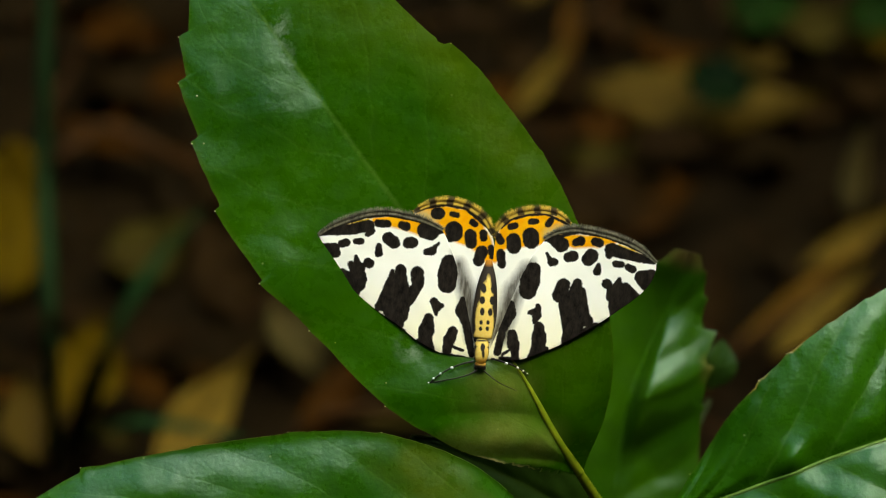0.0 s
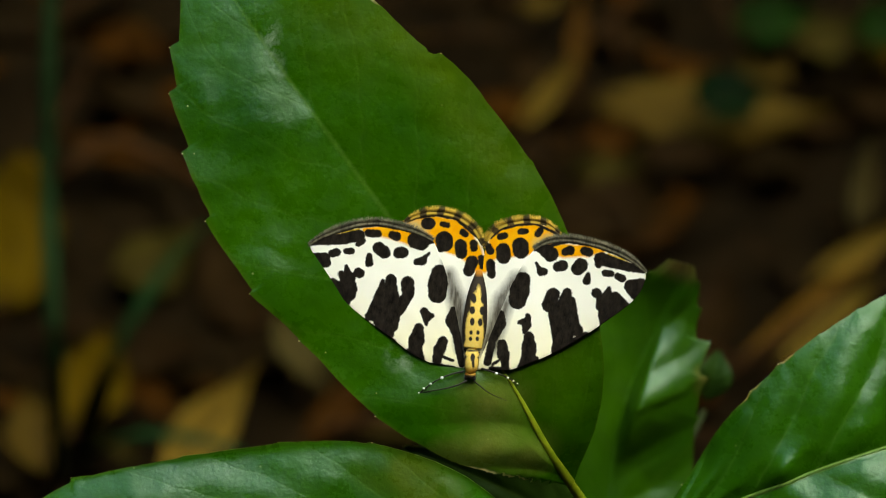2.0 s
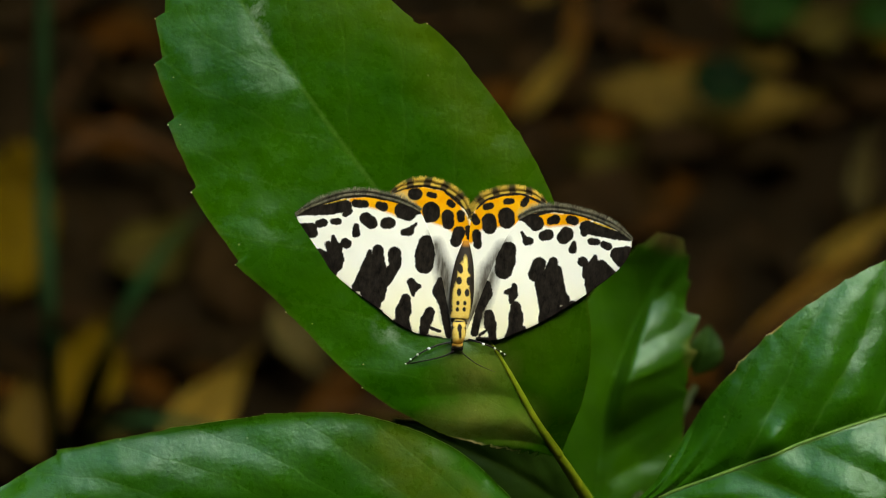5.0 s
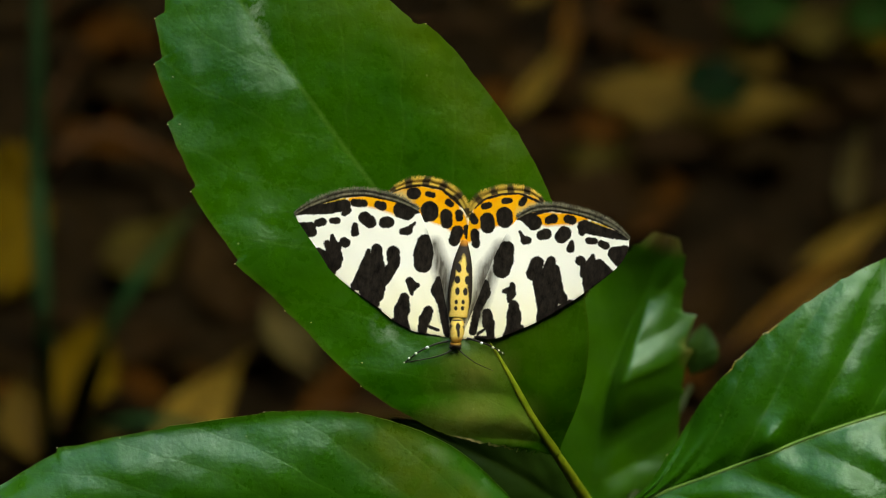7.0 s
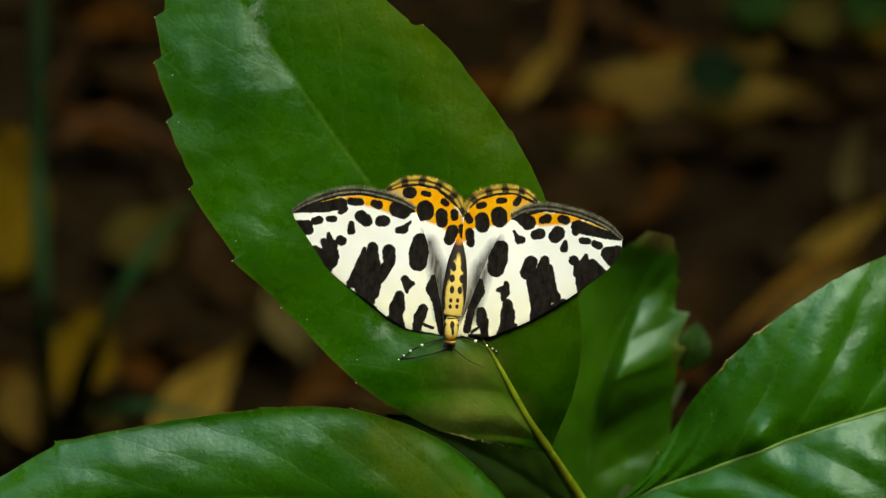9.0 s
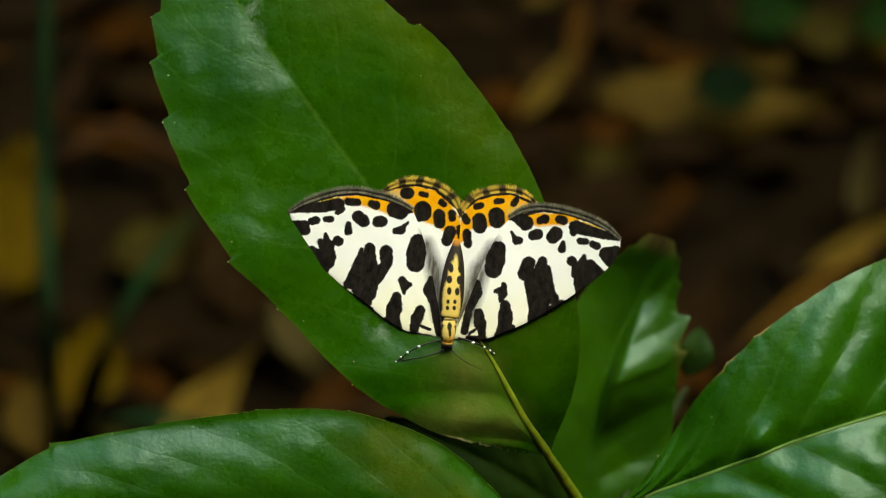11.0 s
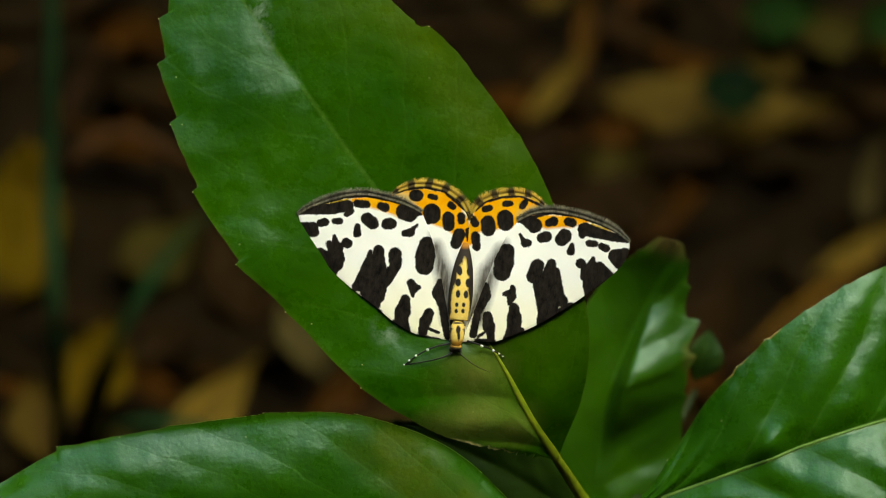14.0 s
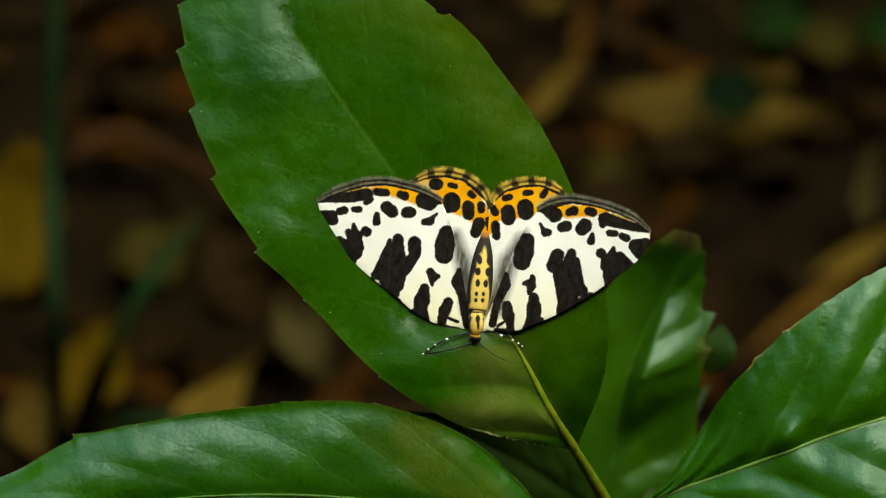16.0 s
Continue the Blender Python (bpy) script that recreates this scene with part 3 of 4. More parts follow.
RIGHT_MARGIN = [
    (23.61, 6.79, 0.25, 21.58, 7.20, 0.53), (21.58, 7.20, 0.57, 19.04, 7.64, 0.74), (19.04, 7.64, 0.74, 17.35, 8.00, 0.90), (16.92, 7.21, 0.33, 17.11, 6.98, 0.33),
    (23.92, 7.07, 0.12, 21.06, 8.40, 0.12), (21.06, 8.40, 0.12, 18.49, 9.18, 0.12), (18.49, 9.18, 0.12, 15.94, 9.80, 0.12), (15.94, 9.80, 0.12, 12.18, 9.98, 0.15),
    (12.18, 9.98, 0.15, 7.72, 8.42, 0.20), (14.94, 8.88, 0.57, 15.54, 8.76, 0.57), (12.06, 8.46, 0.49, 12.79, 8.77, 0.61), (8.05, 8.53, 0.33, 9.40, 8.31, 0.90),
    (9.40, 8.31, 0.90, 10.02, 7.95, 1.06),
]
RIGHT_TIP = [
    (18.19, 5.98, 0.41, 19.02, 5.97, 0.41), (20.04, 5.73, 0.41, 20.73, 5.45, 0.49), (22.06, 4.57, 0.82, 23.51, 5.11, 0.57), (22.25, 4.25, 0.74, 23.59, 4.20, 0.49),
    (21.91, 4.39, 0.74, 22.67, 3.29, 0.57), (23.85, 5.06, 0.49, 23.03, 2.99, 0.49), (14.18, 6.22, 0.90, 14.55, 6.75, 0.98), (11.26, 6.22, 0.65, 11.90, 6.44, 0.74),
    (15.73, 5.60, 0.25, 15.65, 4.59, 0.53), (8.92, 5.26, 0.57, 9.33, 5.30, 0.49), (8.06, 6.44, 0.12, 8.73, 5.49, 0.33), (7.65, -1.37, 0.33, 7.60, -2.71, 0.57),
    (7.60, -2.71, 0.57, 7.36, -3.73, 0.25), (7.06, -2.26, 0.41, 6.49, -2.39, 0.25),
]
RIGHT_OUTER = [
    (17.21, 2.98, 0.65, 17.30, 2.90, 0.65), (18.97, 3.80, 0.25, 18.72, 1.86, 1.15), (18.72, 1.86, 1.15, 18.87, 0.20, 1.06), (19.92, 2.38, 0.98, 20.85, 1.29, 0.74),
    (20.39, 2.75, 0.41, 21.84, 1.38, 0.49), (19.53, -0.74, 0.57, 21.85, 1.21, 0.49), (20.79, 1.95, 0.65, 20.07, 0.72, 0.82), (18.65, -0.24, 0.82, 18.61, -1.66, 0.33),
    (17.76, 2.36, 0.41, 17.72, 0.93, 0.33),
]
RIGHT_MIDDLE = [
    (10.95, 2.09, 0.94, 10.58, 0.56, 1.02), (12.99, 2.61, 0.61, 12.73, 0.75, 1.06), (13.44, 1.31, 0.82, 13.56, -1.10, 1.39), (12.28, -0.80, 1.31, 12.95, -3.66, 1.47),
    (13.61, -1.68, 1.39, 14.96, -2.74, 0.82), (11.27, -0.72, 0.65, 12.32, -4.14, 0.74), (12.36, -4.55, 0.74, 12.19, -6.40, 0.57), (12.81, -5.93, 0.65, 16.26, -3.37, 0.49),
    (6.36, 3.87, 1.02, 6.08, 2.34, 1.39), (6.08, 2.34, 1.39, 5.88, 0.73, 1.19),
]
RIGHT_BASE = [
    (8.08, -4.34, 0.65, 8.20, -5.75, 0.98), (8.29, -5.74, 0.98, 8.29, -7.66, 0.98), (7.97, -7.86, 0.74, 7.49, -9.07, 0.57), (9.28, -7.57, 0.49, 7.58, -9.14, 0.49),
    (4.29, -5.85, 0.65, 4.58, -7.32, 0.82), (4.75, -7.31, 0.74, 5.17, -9.28, 0.41), (3.02, -9.56, 0.25, 5.44, -9.50, 0.33), (4.16, -8.20, 0.12, 3.22, -8.95, 0.16),
    (3.65, -1.39, 0.41, 3.68, -2.72, 0.86), (3.61, -2.90, 0.86, 2.89, -5.13, 0.57), (2.82, -5.39, 0.49, 2.44, -8.69, 0.49),
]
RIGHT_ORANGE = [
    (17.66, 9.19, 0.33, 15.18, 8.98, 0.82), (15.18, 8.98, 0.90, 11.88, 8.61, 0.98), (11.88, 8.61, 0.98, 10.02, 8.87, 0.74),
]
RIGHT_YELLOW = [
    (18.37, 8.75, 0.20, 20.40, 8.26, 0.16), (20.40, 8.26, 0.12, 22.47, 7.44, 0.08),
]
RIGHT_SMOKE = [
    (5.85, 4.91, 0.25, 4.72, 0.63, 0.49), (4.43, 0.19, 0.49, 3.02, -6.63, 0.49),
]
HIND_LEFT_BLACK = [
    (-8.05, 10.74, 0.78, -7.64, 10.77, 0.78), (-5.71, 10.85, 0.37, -5.03, 10.74, 0.33), (-2.70, 9.94, 0.41, -2.34, 9.64, 0.41), (-0.98, 8.42, 0.49, -0.92, 7.75, 0.49),
    (-5.34, 8.54, 1.23, -5.22, 8.05, 1.15), (-6.24, 7.29, 0.41, -5.73, 7.17, 0.41), (-2.87, 8.00, 0.82, -2.69, 6.93, 0.82), (-1.00, 5.74, 0.82, -1.38, 4.36, 0.74),
    (-11.39, 10.61, 0.12, -9.70, 11.43, 0.12), (-9.70, 11.43, 0.12, -6.83, 12.10, 0.12), (-6.83, 12.10, 0.12, -3.87, 11.77, 0.12), (-3.87, 11.77, 0.12, -0.39, 9.31, 0.16),
    (0.29, 6.35, 0.41, 0.56, 5.20, 0.41),
]
HIND_LEFT_ORANGE = [
    (-10.04, 10.48, 1.15, -6.65, 10.10, 1.80), (-6.62, 9.69, 2.29, -3.63, 9.11, 2.62), (-3.63, 9.11, 2.45, -0.92, 6.83, 1.31), (-1.38, 7.21, 1.64, 0.09, 4.83, 0.82),
]
HIND_LEFT_SMOKE = [
    (-3.04, 0.37, 0.90, -1.31, -7.02, 1.39), (-4.16, 3.62, 0.49, -2.88, -0.46, 0.98), (-10.03, 10.31, 0.57, -8.65, 9.93, 0.57),
]
HIND_RIGHT_BLACK = [
    (0.89, 8.08, 0.49, 1.36, 7.53, 0.49), (2.59, 9.73, 0.41, 3.24, 9.96, 0.41), (5.43, 10.73, 0.37, 6.25, 10.89, 0.33), (7.95, 10.62, 0.41, 8.32, 11.15, 0.41),
    (3.18, 7.78, 0.98, 3.34, 6.87, 0.98), (5.61, 8.66, 1.15, 5.75, 8.00, 1.10), (1.52, 5.71, 0.57, 1.82, 4.14, 0.53), (1.27, 9.45, 0.12, 2.50, 10.81, 0.12),
    (2.50, 10.81, 0.12, 4.93, 11.69, 0.12), (4.93, 11.69, 0.12, 7.57, 12.09, 0.12), (7.57, 12.09, 0.12, 11.29, 10.74, 0.12),
]
HIND_RIGHT_ORANGE = [
    (9.58, 11.10, 0.98, 6.73, 10.26, 1.80), (6.75, 10.01, 2.54, 3.46, 9.31, 2.54), (3.48, 9.14, 2.29, 1.32, 7.03, 0.98), (1.28, 7.44, 1.15, 0.67, 4.88, 0.65),
]
HIND_RIGHT_SMOKE = [
    (3.89, 0.56, 0.98, 2.77, -6.66, 1.39), (5.43, 4.04, 0.49, 4.00, 0.31, 1.06), (8.32, 9.23, 0.57, 11.04, 10.64, 0.41),
]
# outlines from base to tip
LEFT_LEAD = [(-0.38, -9.86), (-2.73, -9.81), (-5.25, -9.61), (-7.23, -9.03), (-9.32, -8.04), (-11.63, -6.49), (-14.46, -4.81), (-16.60, -3.41), (-18.56, -1.91), (-20.74, 0.16), (-22.76, 2.33), (-24.31, 4.70), (-24.87, 6.32)]
LEFT_TRAIL = [(-0.46, -9.03), (-1.70, -5.37), (-3.13, -0.47), (-4.69, 3.99), (-6.91, 8.31)]
LEFT_MARGIN_EDGE = [(-6.91, 8.31), (-9.07, 9.13), (-11.63, 9.66), (-15.00, 10.03), (-18.29, 9.49), (-21.52, 8.20), (-23.53, 7.19), (-24.94, 6.15)]
RIGHT_LEAD = [(0.72, -10.01), (2.94, -9.65), (5.69, -9.48), (9.06, -7.93), (11.30, -6.73), (13.43, -5.38), (16.49, -3.10), (19.28, -0.77), (21.75, 1.45), (23.40, 3.52), (24.07, 5.41), (24.03, 6.74)]
RIGHT_TRAIL = [(1.06, -9.14), (2.37, -5.01), (3.67, -0.72), (5.39, 4.45), (7.64, 8.41)]
RIGHT_MARGIN_EDGE = [(7.64, 8.41), (9.31, 9.39), (11.76, 10.02), (14.26, 9.99), (16.79, 9.62), (19.34, 9.00), (21.93, 7.98), (24.13, 6.58)]
HIND_LEFT_LEAD = [(-0.49, -9.63), (-5.04, -0.64), (-7.46, 5.01), (-9.43, 8.35), (-11.38, 10.45)]
HIND_LEFT_TRAIL = [(0.47, -4.35), (0.99, 4.07)]
HIND_LEFT_EDGE = [(0.99, 4.07), (0.30, 8.20), (-1.40, 10.39), (-4.13, 11.91), (-7.25, 12.15), (-9.79, 11.42), (-11.38, 10.45)]
HIND_RIGHT_LEAD = [(1.09, -9.49), (5.33, -0.57), (7.22, 4.61), (9.02, 7.95), (11.29, 10.74)]
HIND_RIGHT_TRAIL = [(0.30, -4.36), (0.49, 4.03)]
HIND_RIGHT_EDGE = [(0.49, 4.03), (0.58, 7.80), (1.49, 9.81), (3.13, 11.20), (6.15, 12.05), (9.10, 11.89), (11.29, 10.74)]
SCALES = wing_material("wing_scales")
FORE_LEFT = {"ink": LEFT_MARGIN + LEFT_TIP + LEFT_OUTER + LEFT_MIDDLE + LEFT_BASE, "orange": LEFT_ORANGE, "smoke": LEFT_SMOKE, "yellow": LEFT_YELLOW, "dusty": []}
FORE_RIGHT = {"ink": RIGHT_MARGIN + RIGHT_TIP + RIGHT_OUTER + RIGHT_MIDDLE + RIGHT_BASE, "orange": RIGHT_ORANGE, "smoke": RIGHT_SMOKE, "yellow": RIGHT_YELLOW, "dusty": []}
HIND_LEFT = {"ink": HIND_LEFT_BLACK, "orange": HIND_LEFT_ORANGE, "smoke": HIND_LEFT_SMOKE[:2], "yellow": [], "dusty": HIND_LEFT_SMOKE[2:]}
HIND_RIGHT = {"ink": HIND_RIGHT_BLACK, "orange": HIND_RIGHT_ORANGE, "smoke": HIND_RIGHT_SMOKE[:2], "yellow": [], "dusty": HIND_RIGHT_SMOKE[2:]}


def mark(ob, side, markings):
    """Gives each point of a wing its distance to every kind of marking."""
    at = np.array([(v.co + ROOT[side])[:2] for v in ob.data.vertices]) / MM
    for which, rows in markings.items():
        blend = 0.12 if which == "ink" else 0.4
        ob.data.attributes.new(which, "FLOAT", "POINT").data.foreach_set("value", stroke_gap(at, rows, blend))


def fringe_material(name, a, b, bars):
    s = Shade(name, 0.9, 0.1)
    uv = s.coords("UV")
    xy = s.node("SeparateXYZ", {0: uv}).outputs
    hair = s.noise(s.node("Mapping", {"Vector": uv, "Scale": (180, 1.5, 1)}).outputs[0], 1.0, 3, 0.7)
    col = s.mix(s.span(hair, 0.35, 0.7), a, b)
    col = s.mix(s.span(s.noise(s.node("Mapping", {"Vector": uv, "Scale": (26, 0.6, 1)}).outputs[0], 1.0, 2), 0.45, 0.62, 0.0, 0.75), col, (0.035, 0.03, 0.022))
    if bars:
        w = s.math("SINE", s.math("MULTIPLY", xy[0], bars * 2 * math.pi))
        col = s.mix(s.span(s.math("ADD", w, s.math("MULTIPLY", hair, 0.7)), 0.3, 0.9), (0.50, 0.33, 0.05), (0.055, 0.038, 0.016))
    col = s.mix(s.span(xy[1], 0.08, 0.25, 0.5, 0.0), col, (0.014, 0.011, 0.008))
    s.put("Base Color", col)
    return s.mat


FRINGE_GREY = fringe_material("grey_fringe", (0.075, 0.070, 0.045), (0.20, 0.185, 0.12), 0)
FRINGE_BARRED = fringe_material("barred_fringe", (0.4, 0.3, 0.06), (0.5, 0.36, 0.08), 5.5)


def body_material():
    s = Shade("body_scales", 0.65, 0.25)
    p = s.coords("Object")
    vec = s.node("VectorMath", {0: p, 1: (1000, 1000, 0)}, operation="MULTIPLY").outputs[0]
    n = s.noise(vec, 3.0, 4, 0.7)
    wob = s.node("VectorMath", {0: vec, 1: s.node("CombineXYZ", {0: s.math("MULTIPLY", s.math("SUBTRACT", n, 0.5), 0.3)}).outputs[0]}, operation="ADD").outputs[0]
    col = s.mix(s.ovals(wob, [(0.21, -4.48, 1.33, 3.65, 4.8), (0.14, -6.66, 1.33, 1.66, 4.8), (0.25, -0.98, 0.91, 2.49, 4.8), (0.33, 1.03, 0.33, 1.25, 4.8), (0.27, -9.15, 1, 1.66, 4.8)], 0.12), (0.022, 0.014, 0.008),
                s.mix(s.span(n, 0.3, 0.7), (0.80, 0.52, 0.085), (0.84, 0.62, 0.17)))
    col = s.mix(s.ovals(wob, [(0.19, 4.68, 1.33, 0.83, 4.8)], 0.3), col, (0.45, 0.17, 0.01))
    col = s.mix(s.ovals(wob, [(0.25, -10.25, 1.16, 0.45, 4.8)], 0.3), col, (0.55, 0.24, 0.02))
    col = s.mix(s.ovals(wob, [(0.25, -11.3, 1.3, 0.55, 4.8)], 0.2), col, (0.02, 0.013, 0.008))
    col = s.mix(s.ovals(wob, [(-0.37, 0.47, 0.42, 0.75, 14.8), (1.12, 0.59, 0.42, 0.75, -5.2), (-0.39, -1.28, 0.42, 0.58, 4.8), (1.1, -1.24, 0.42, 0.66, 4.8), (-0.25, -2.94, 0.33, 0.58, 4.8), (0.91, -2.92, 0.33, 0.58, 4.8), (-0.29, -4.52, 0.25, 0.33, 4.8), (0.71, -4.44, 0.25, 0.33, 4.8),
                              (-0.29, -5.44, 0.25, 0.33, 4.8), (0.7, -5.36, 0.25, 0.33, 4.8), (0.27, -8.15, 0.33, 0.66, 4.8), (0.42, -8.97, 0.21, 0.75, 4.8), (0.02, -7.17, 1, 0.13, 4.8)], 0.07), col, (0.014, 0.010, 0.007))
    s.put("Base Color", col)
    s.put("Normal", s.bump(s.noise(vec, 9, 3), 0.4, 0.00012))
    return s.mat


BODY = body_material()
BLACK = plain_plant("black_chitin", (0.010, 0.008, 0.007), (0.022, 0.017, 0.013), 3000, 0.4)
WHITE_BAND = plain_plant("white_scales", (0.80, 0.80, 0.74), (0.70, 0.70, 0.62), 3000, 0.7)

MOTH = PLANE @ pose(0.00266, -0.00324, 0.0011, 0, -1.6, -4.8)
moth = new("moth")
moth.matrix_world = MOTH
tagged(moth, "moth with black-spotted white and orange wings resting on a leaf", "moth")


def wing_rise(a, b):
    """Height of the wing's surface over the body's foot, in mm."""
    a = abs(a)
    return 0.2 + 0.022 * a + 0.15 * math.sin(a * 0.33 + b * 0.12) * min(1, a / 6)


# the wings turn about their roots
ROOT = {-1: Vector((-0.8 * MM, -8.5 * MM, 0)), 1: Vector((0.8 * MM, -8.5 * MM, 0))}


def wing(side, lead, trail, lift, tuck=0.0, ns=170, nt=100):
    """A wing between its leading and trailing edge, both from base to tip, in mm; its leading edge bends down by tuck."""
    lo, hi = spline(lead, ns), spline(trail, ns)
    rows, uvs = [], []
    for i, (p, q) in enumerate(zip(lo, hi)):
        row, uv = [], []
        for j in range(nt + 1):
            a, b = p + (q - p) * j / nt
            s = i / (ns - 1)
            # the membrane sags a little between its veins
            sag = 0.045 * math.sin(j / nt * 7 * math.pi) * min(1, abs(a) / 10) * (1 - s)
            row.append(Vector((a * MM, b * MM, (wing_rise(a, b) + lift + sag - tuck * (1 - j / nt) ** 5) * MM)) - ROOT[side])
            uv.append((a, b))
        rows.append(row)
        uvs.append(uv)
    bm = sheet(rows, uvs)
    bmesh.ops.recalc_face_normals(bm, faces=bm.faces)
    if sum(f.normal.z for f in bm.faces) < 0:
        bmesh.ops.reverse_faces(bm, faces=bm.faces)
    return bm


def fringe(side, margin, width, lift, rng, ns=170):
    """A strip of hair scales along a wing's margin, and single ones that stand out past it."""
    line = spline(margin, ns)
    out = [0.55, 1.0, 1.0, 1.0, 0.9, 0.4]

    def away(i):
        t = line[min(i + 1, ns - 1)] - line[max(i - 1, 0)]
        t = t / np.linalg.norm(t)
        n = np.array([-t[1], t[0]])
        return t, (n if n[1] > 0 else -n)

    def put(q, up):
        return Vector((q[0] * MM, q[1] * MM, (wing_rise(q[0], q[1]) + lift + up) * MM)) - ROOT[side]

    rows, uvs = [], []
    for i, p in enumerate(line):
        s = i / (ns - 1)
        w = width * smooth(out, s) * (0.62 + 0.22 * rng.random() + 0.18 * noise.noise(Vector((s * 14, side, lift))))
        n = away(i)[1]
        rows.append([put(p + n * (w * j / 4 - 0.12), 0.06 - 0.14 * (j / 4) ** 2) for j in range(5)])
        uvs.append([(s, j / 4) for j in range(5)])
    bm = sheet(rows, uvs)
    lay = bm.loops.layers.uv.verify()
    for k in range(900):
        s = min(0.995, k / 900 + rng.uniform(0, 0.002))
        i = int(s * (ns - 2))
        t, n = away(i)
        n = n + t * rng.uniform(-0.35, 0.35)
        w = width * smooth(out, s) * rng.uniform(0.8, 1.3)
        p, q = line[i] + n * w * 0.4, line[i] + n * w
        up = rng.uniform(0.02, 0.14)
        f = bm.faces.new([bm.verts.new(put(p - t * 0.04, up)), bm.verts.new(put(p + t * 0.04, up)), bm.verts.new(put(q, up - 0.12))])
        for loop, v in zip(f.loops, (0.4, 0.4, 1.0)):
            loop[lay].uv = (s, v)
    bmesh.ops.recalc_face_normals(bm, faces=bm.faces)
    for f in bm.faces:
        if f.normal.z < 0:
            f.normal_flip()
    return bm


rng = random.Random(5)
forewings, hindwings = {}, {}
for side, lead, trail, edge, hind_lead, hind_trail, hind_edge, fore_marks, hind_marks in (
        (-1, LEFT_LEAD, LEFT_TRAIL, LEFT_MARGIN_EDGE, HIND_LEFT_LEAD, HIND_LEFT_TRAIL, HIND_LEFT_EDGE, FORE_LEFT, HIND_LEFT),
        (1, RIGHT_LEAD, RIGHT_TRAIL, RIGHT_MARGIN_EDGE, HIND_RIGHT_LEAD, HIND_RIGHT_TRAIL, HIND_RIGHT_EDGE, FORE_RIGHT, HIND_RIGHT)):
    fw = part("forewing", wing(side, lead, trail + edge[1:], 0.3, 0.25), SCALES, moth, "white forewing with black blotches and orange edge")
    mark(fw, side, fore_marks)
    fw.location = ROOT[side]
    thicken(fw, 0.00008)
    f = part("fringe", fringe(side, edge, 1.05, 0.3, rng), FRINGE_GREY, fw, "ragged grey-brown hair fringe")
    thicken(f, 0.00004)
    hw = part("hindwing", wing(side, hind_lead, hind_trail + hind_edge[1:], 0.03 + 0.03 * side), SCALES, moth, "orange and white hindwing with black spots")
    mark(hw, side, hind_marks)
    hw.location = ROOT[side]
    thicken(hw, 0.00008)
    f = part("fringe", fringe(side, hind_edge[1:], 1.15, 0.0, rng), FRINGE_BARRED, hw, "barred yellow and black fringe")
    thicken(f, 0.00004)
    forewings[side], hindwings[side] = fw, hw

# body: abdomen towards the tail, thorax and head
AX = 0.12
part("abdomen", tube([(AX * MM, b * MM, z * MM) for b, z in ((4.6, 0.8), (2.8, 1.0), (0.6, 1.2), (-2.5, 1.3), (-6.8, 1.35))],
                     [0.4 * MM, 1.25 * MM, 1.65 * MM, 1.75 * MM, 1.35 * MM], 20, 0.62, count=40), BODY, moth, "yellow abdomen with paired black spots")
part("thorax", ball(1.12 * MM, 2.2 * MM, 1.1 * MM, (AX * MM, -8.6 * MM, 1.4 * MM), 24), BODY, moth, "pale yellow thorax with a black drop mark")
head = part("head", ball(0.85 * MM, 0.7 * MM, 0.7 * MM, (AX * MM, -10.7 * MM, 1.2 * MM), 16), BODY, moth, "small brown head")
for sx in (-1, 1):
    part("eye", ball(0.36 * MM, 0.36 * MM, 0.36 * MM, ((AX + sx * 0.55) * MM, -11.15 * MM, 1.2 * MM), 10), BLACK, head, "black eye")


def hair(name, pts, radii, label):
    return part(name, tube([Vector(p) * MM for p in pts], [r * MM for r in radii], 6, count=24), BLACK, moth, label)


hair("antenna", [(-0.28, -11.53, 1.2), (-1.55, -12.3, 1.6), (-3.57, -13.05, 1.5), (-7.16, -14.02, 0.9)], [0.13, 0.11, 0.09, 0.05], "thin black antenna")
hair("antenna", [(0.72, -11.53, 1.2), (1.69, -12.19, 1.8), (3.27, -13.14, 1.7), (5.85, -14.09, 1.0)], [0.10, 0.08, 0.06, 0.03], "thin black antenna")
for pts, dots in (([(-0.88, -10.33, 0.8), (-2.75, -10.9, 1.2), (-4.9, -12.08, 1.5), (-7.31, -14.2, 0.85)], [(-3.95, -11.5), (-5.53, -12.51), (-6.47, -13.3), (-7.16, -14.02)]),
                  ([(1.65, -9.7, 0.6), (3.26, -9.98, 0.9), (5.22, -10.56, 0.35), (7.31, -11.64, -0.75)], [(3.86, -10.22), (5.57, -10.74), (6.44, -11.13), (7.05, -11.49)])):
    leg = hair("leg", pts, [0.15, 0.13, 0.11, 0.08], "black leg with white bands")
    line = spline(pts, 60)
    for d, r in zip(dots, (0.23, 0.20, 0.17, 0.13)):
        z = line[np.argmin(np.hypot(line[:, 0] - d[0], line[:, 1] - d[1]))][2]
        part("band", ball(r * 1.15 * MM, r * MM, r * MM, (d[0] * MM, d[1] * MM, (z + 0.02) * MM), 8), WHITE_BAND, leg, "white scale band")
for sx in (-1, 1):
    hair("leg", [(AX + sx * 0.9, -7.5, 0.1), (AX + sx * 2.6, -6.0, 0.05), (AX + sx * 3.6, -3.6, -0.2)], [0.2, 0.18, 0.1], "black leg under the wing")


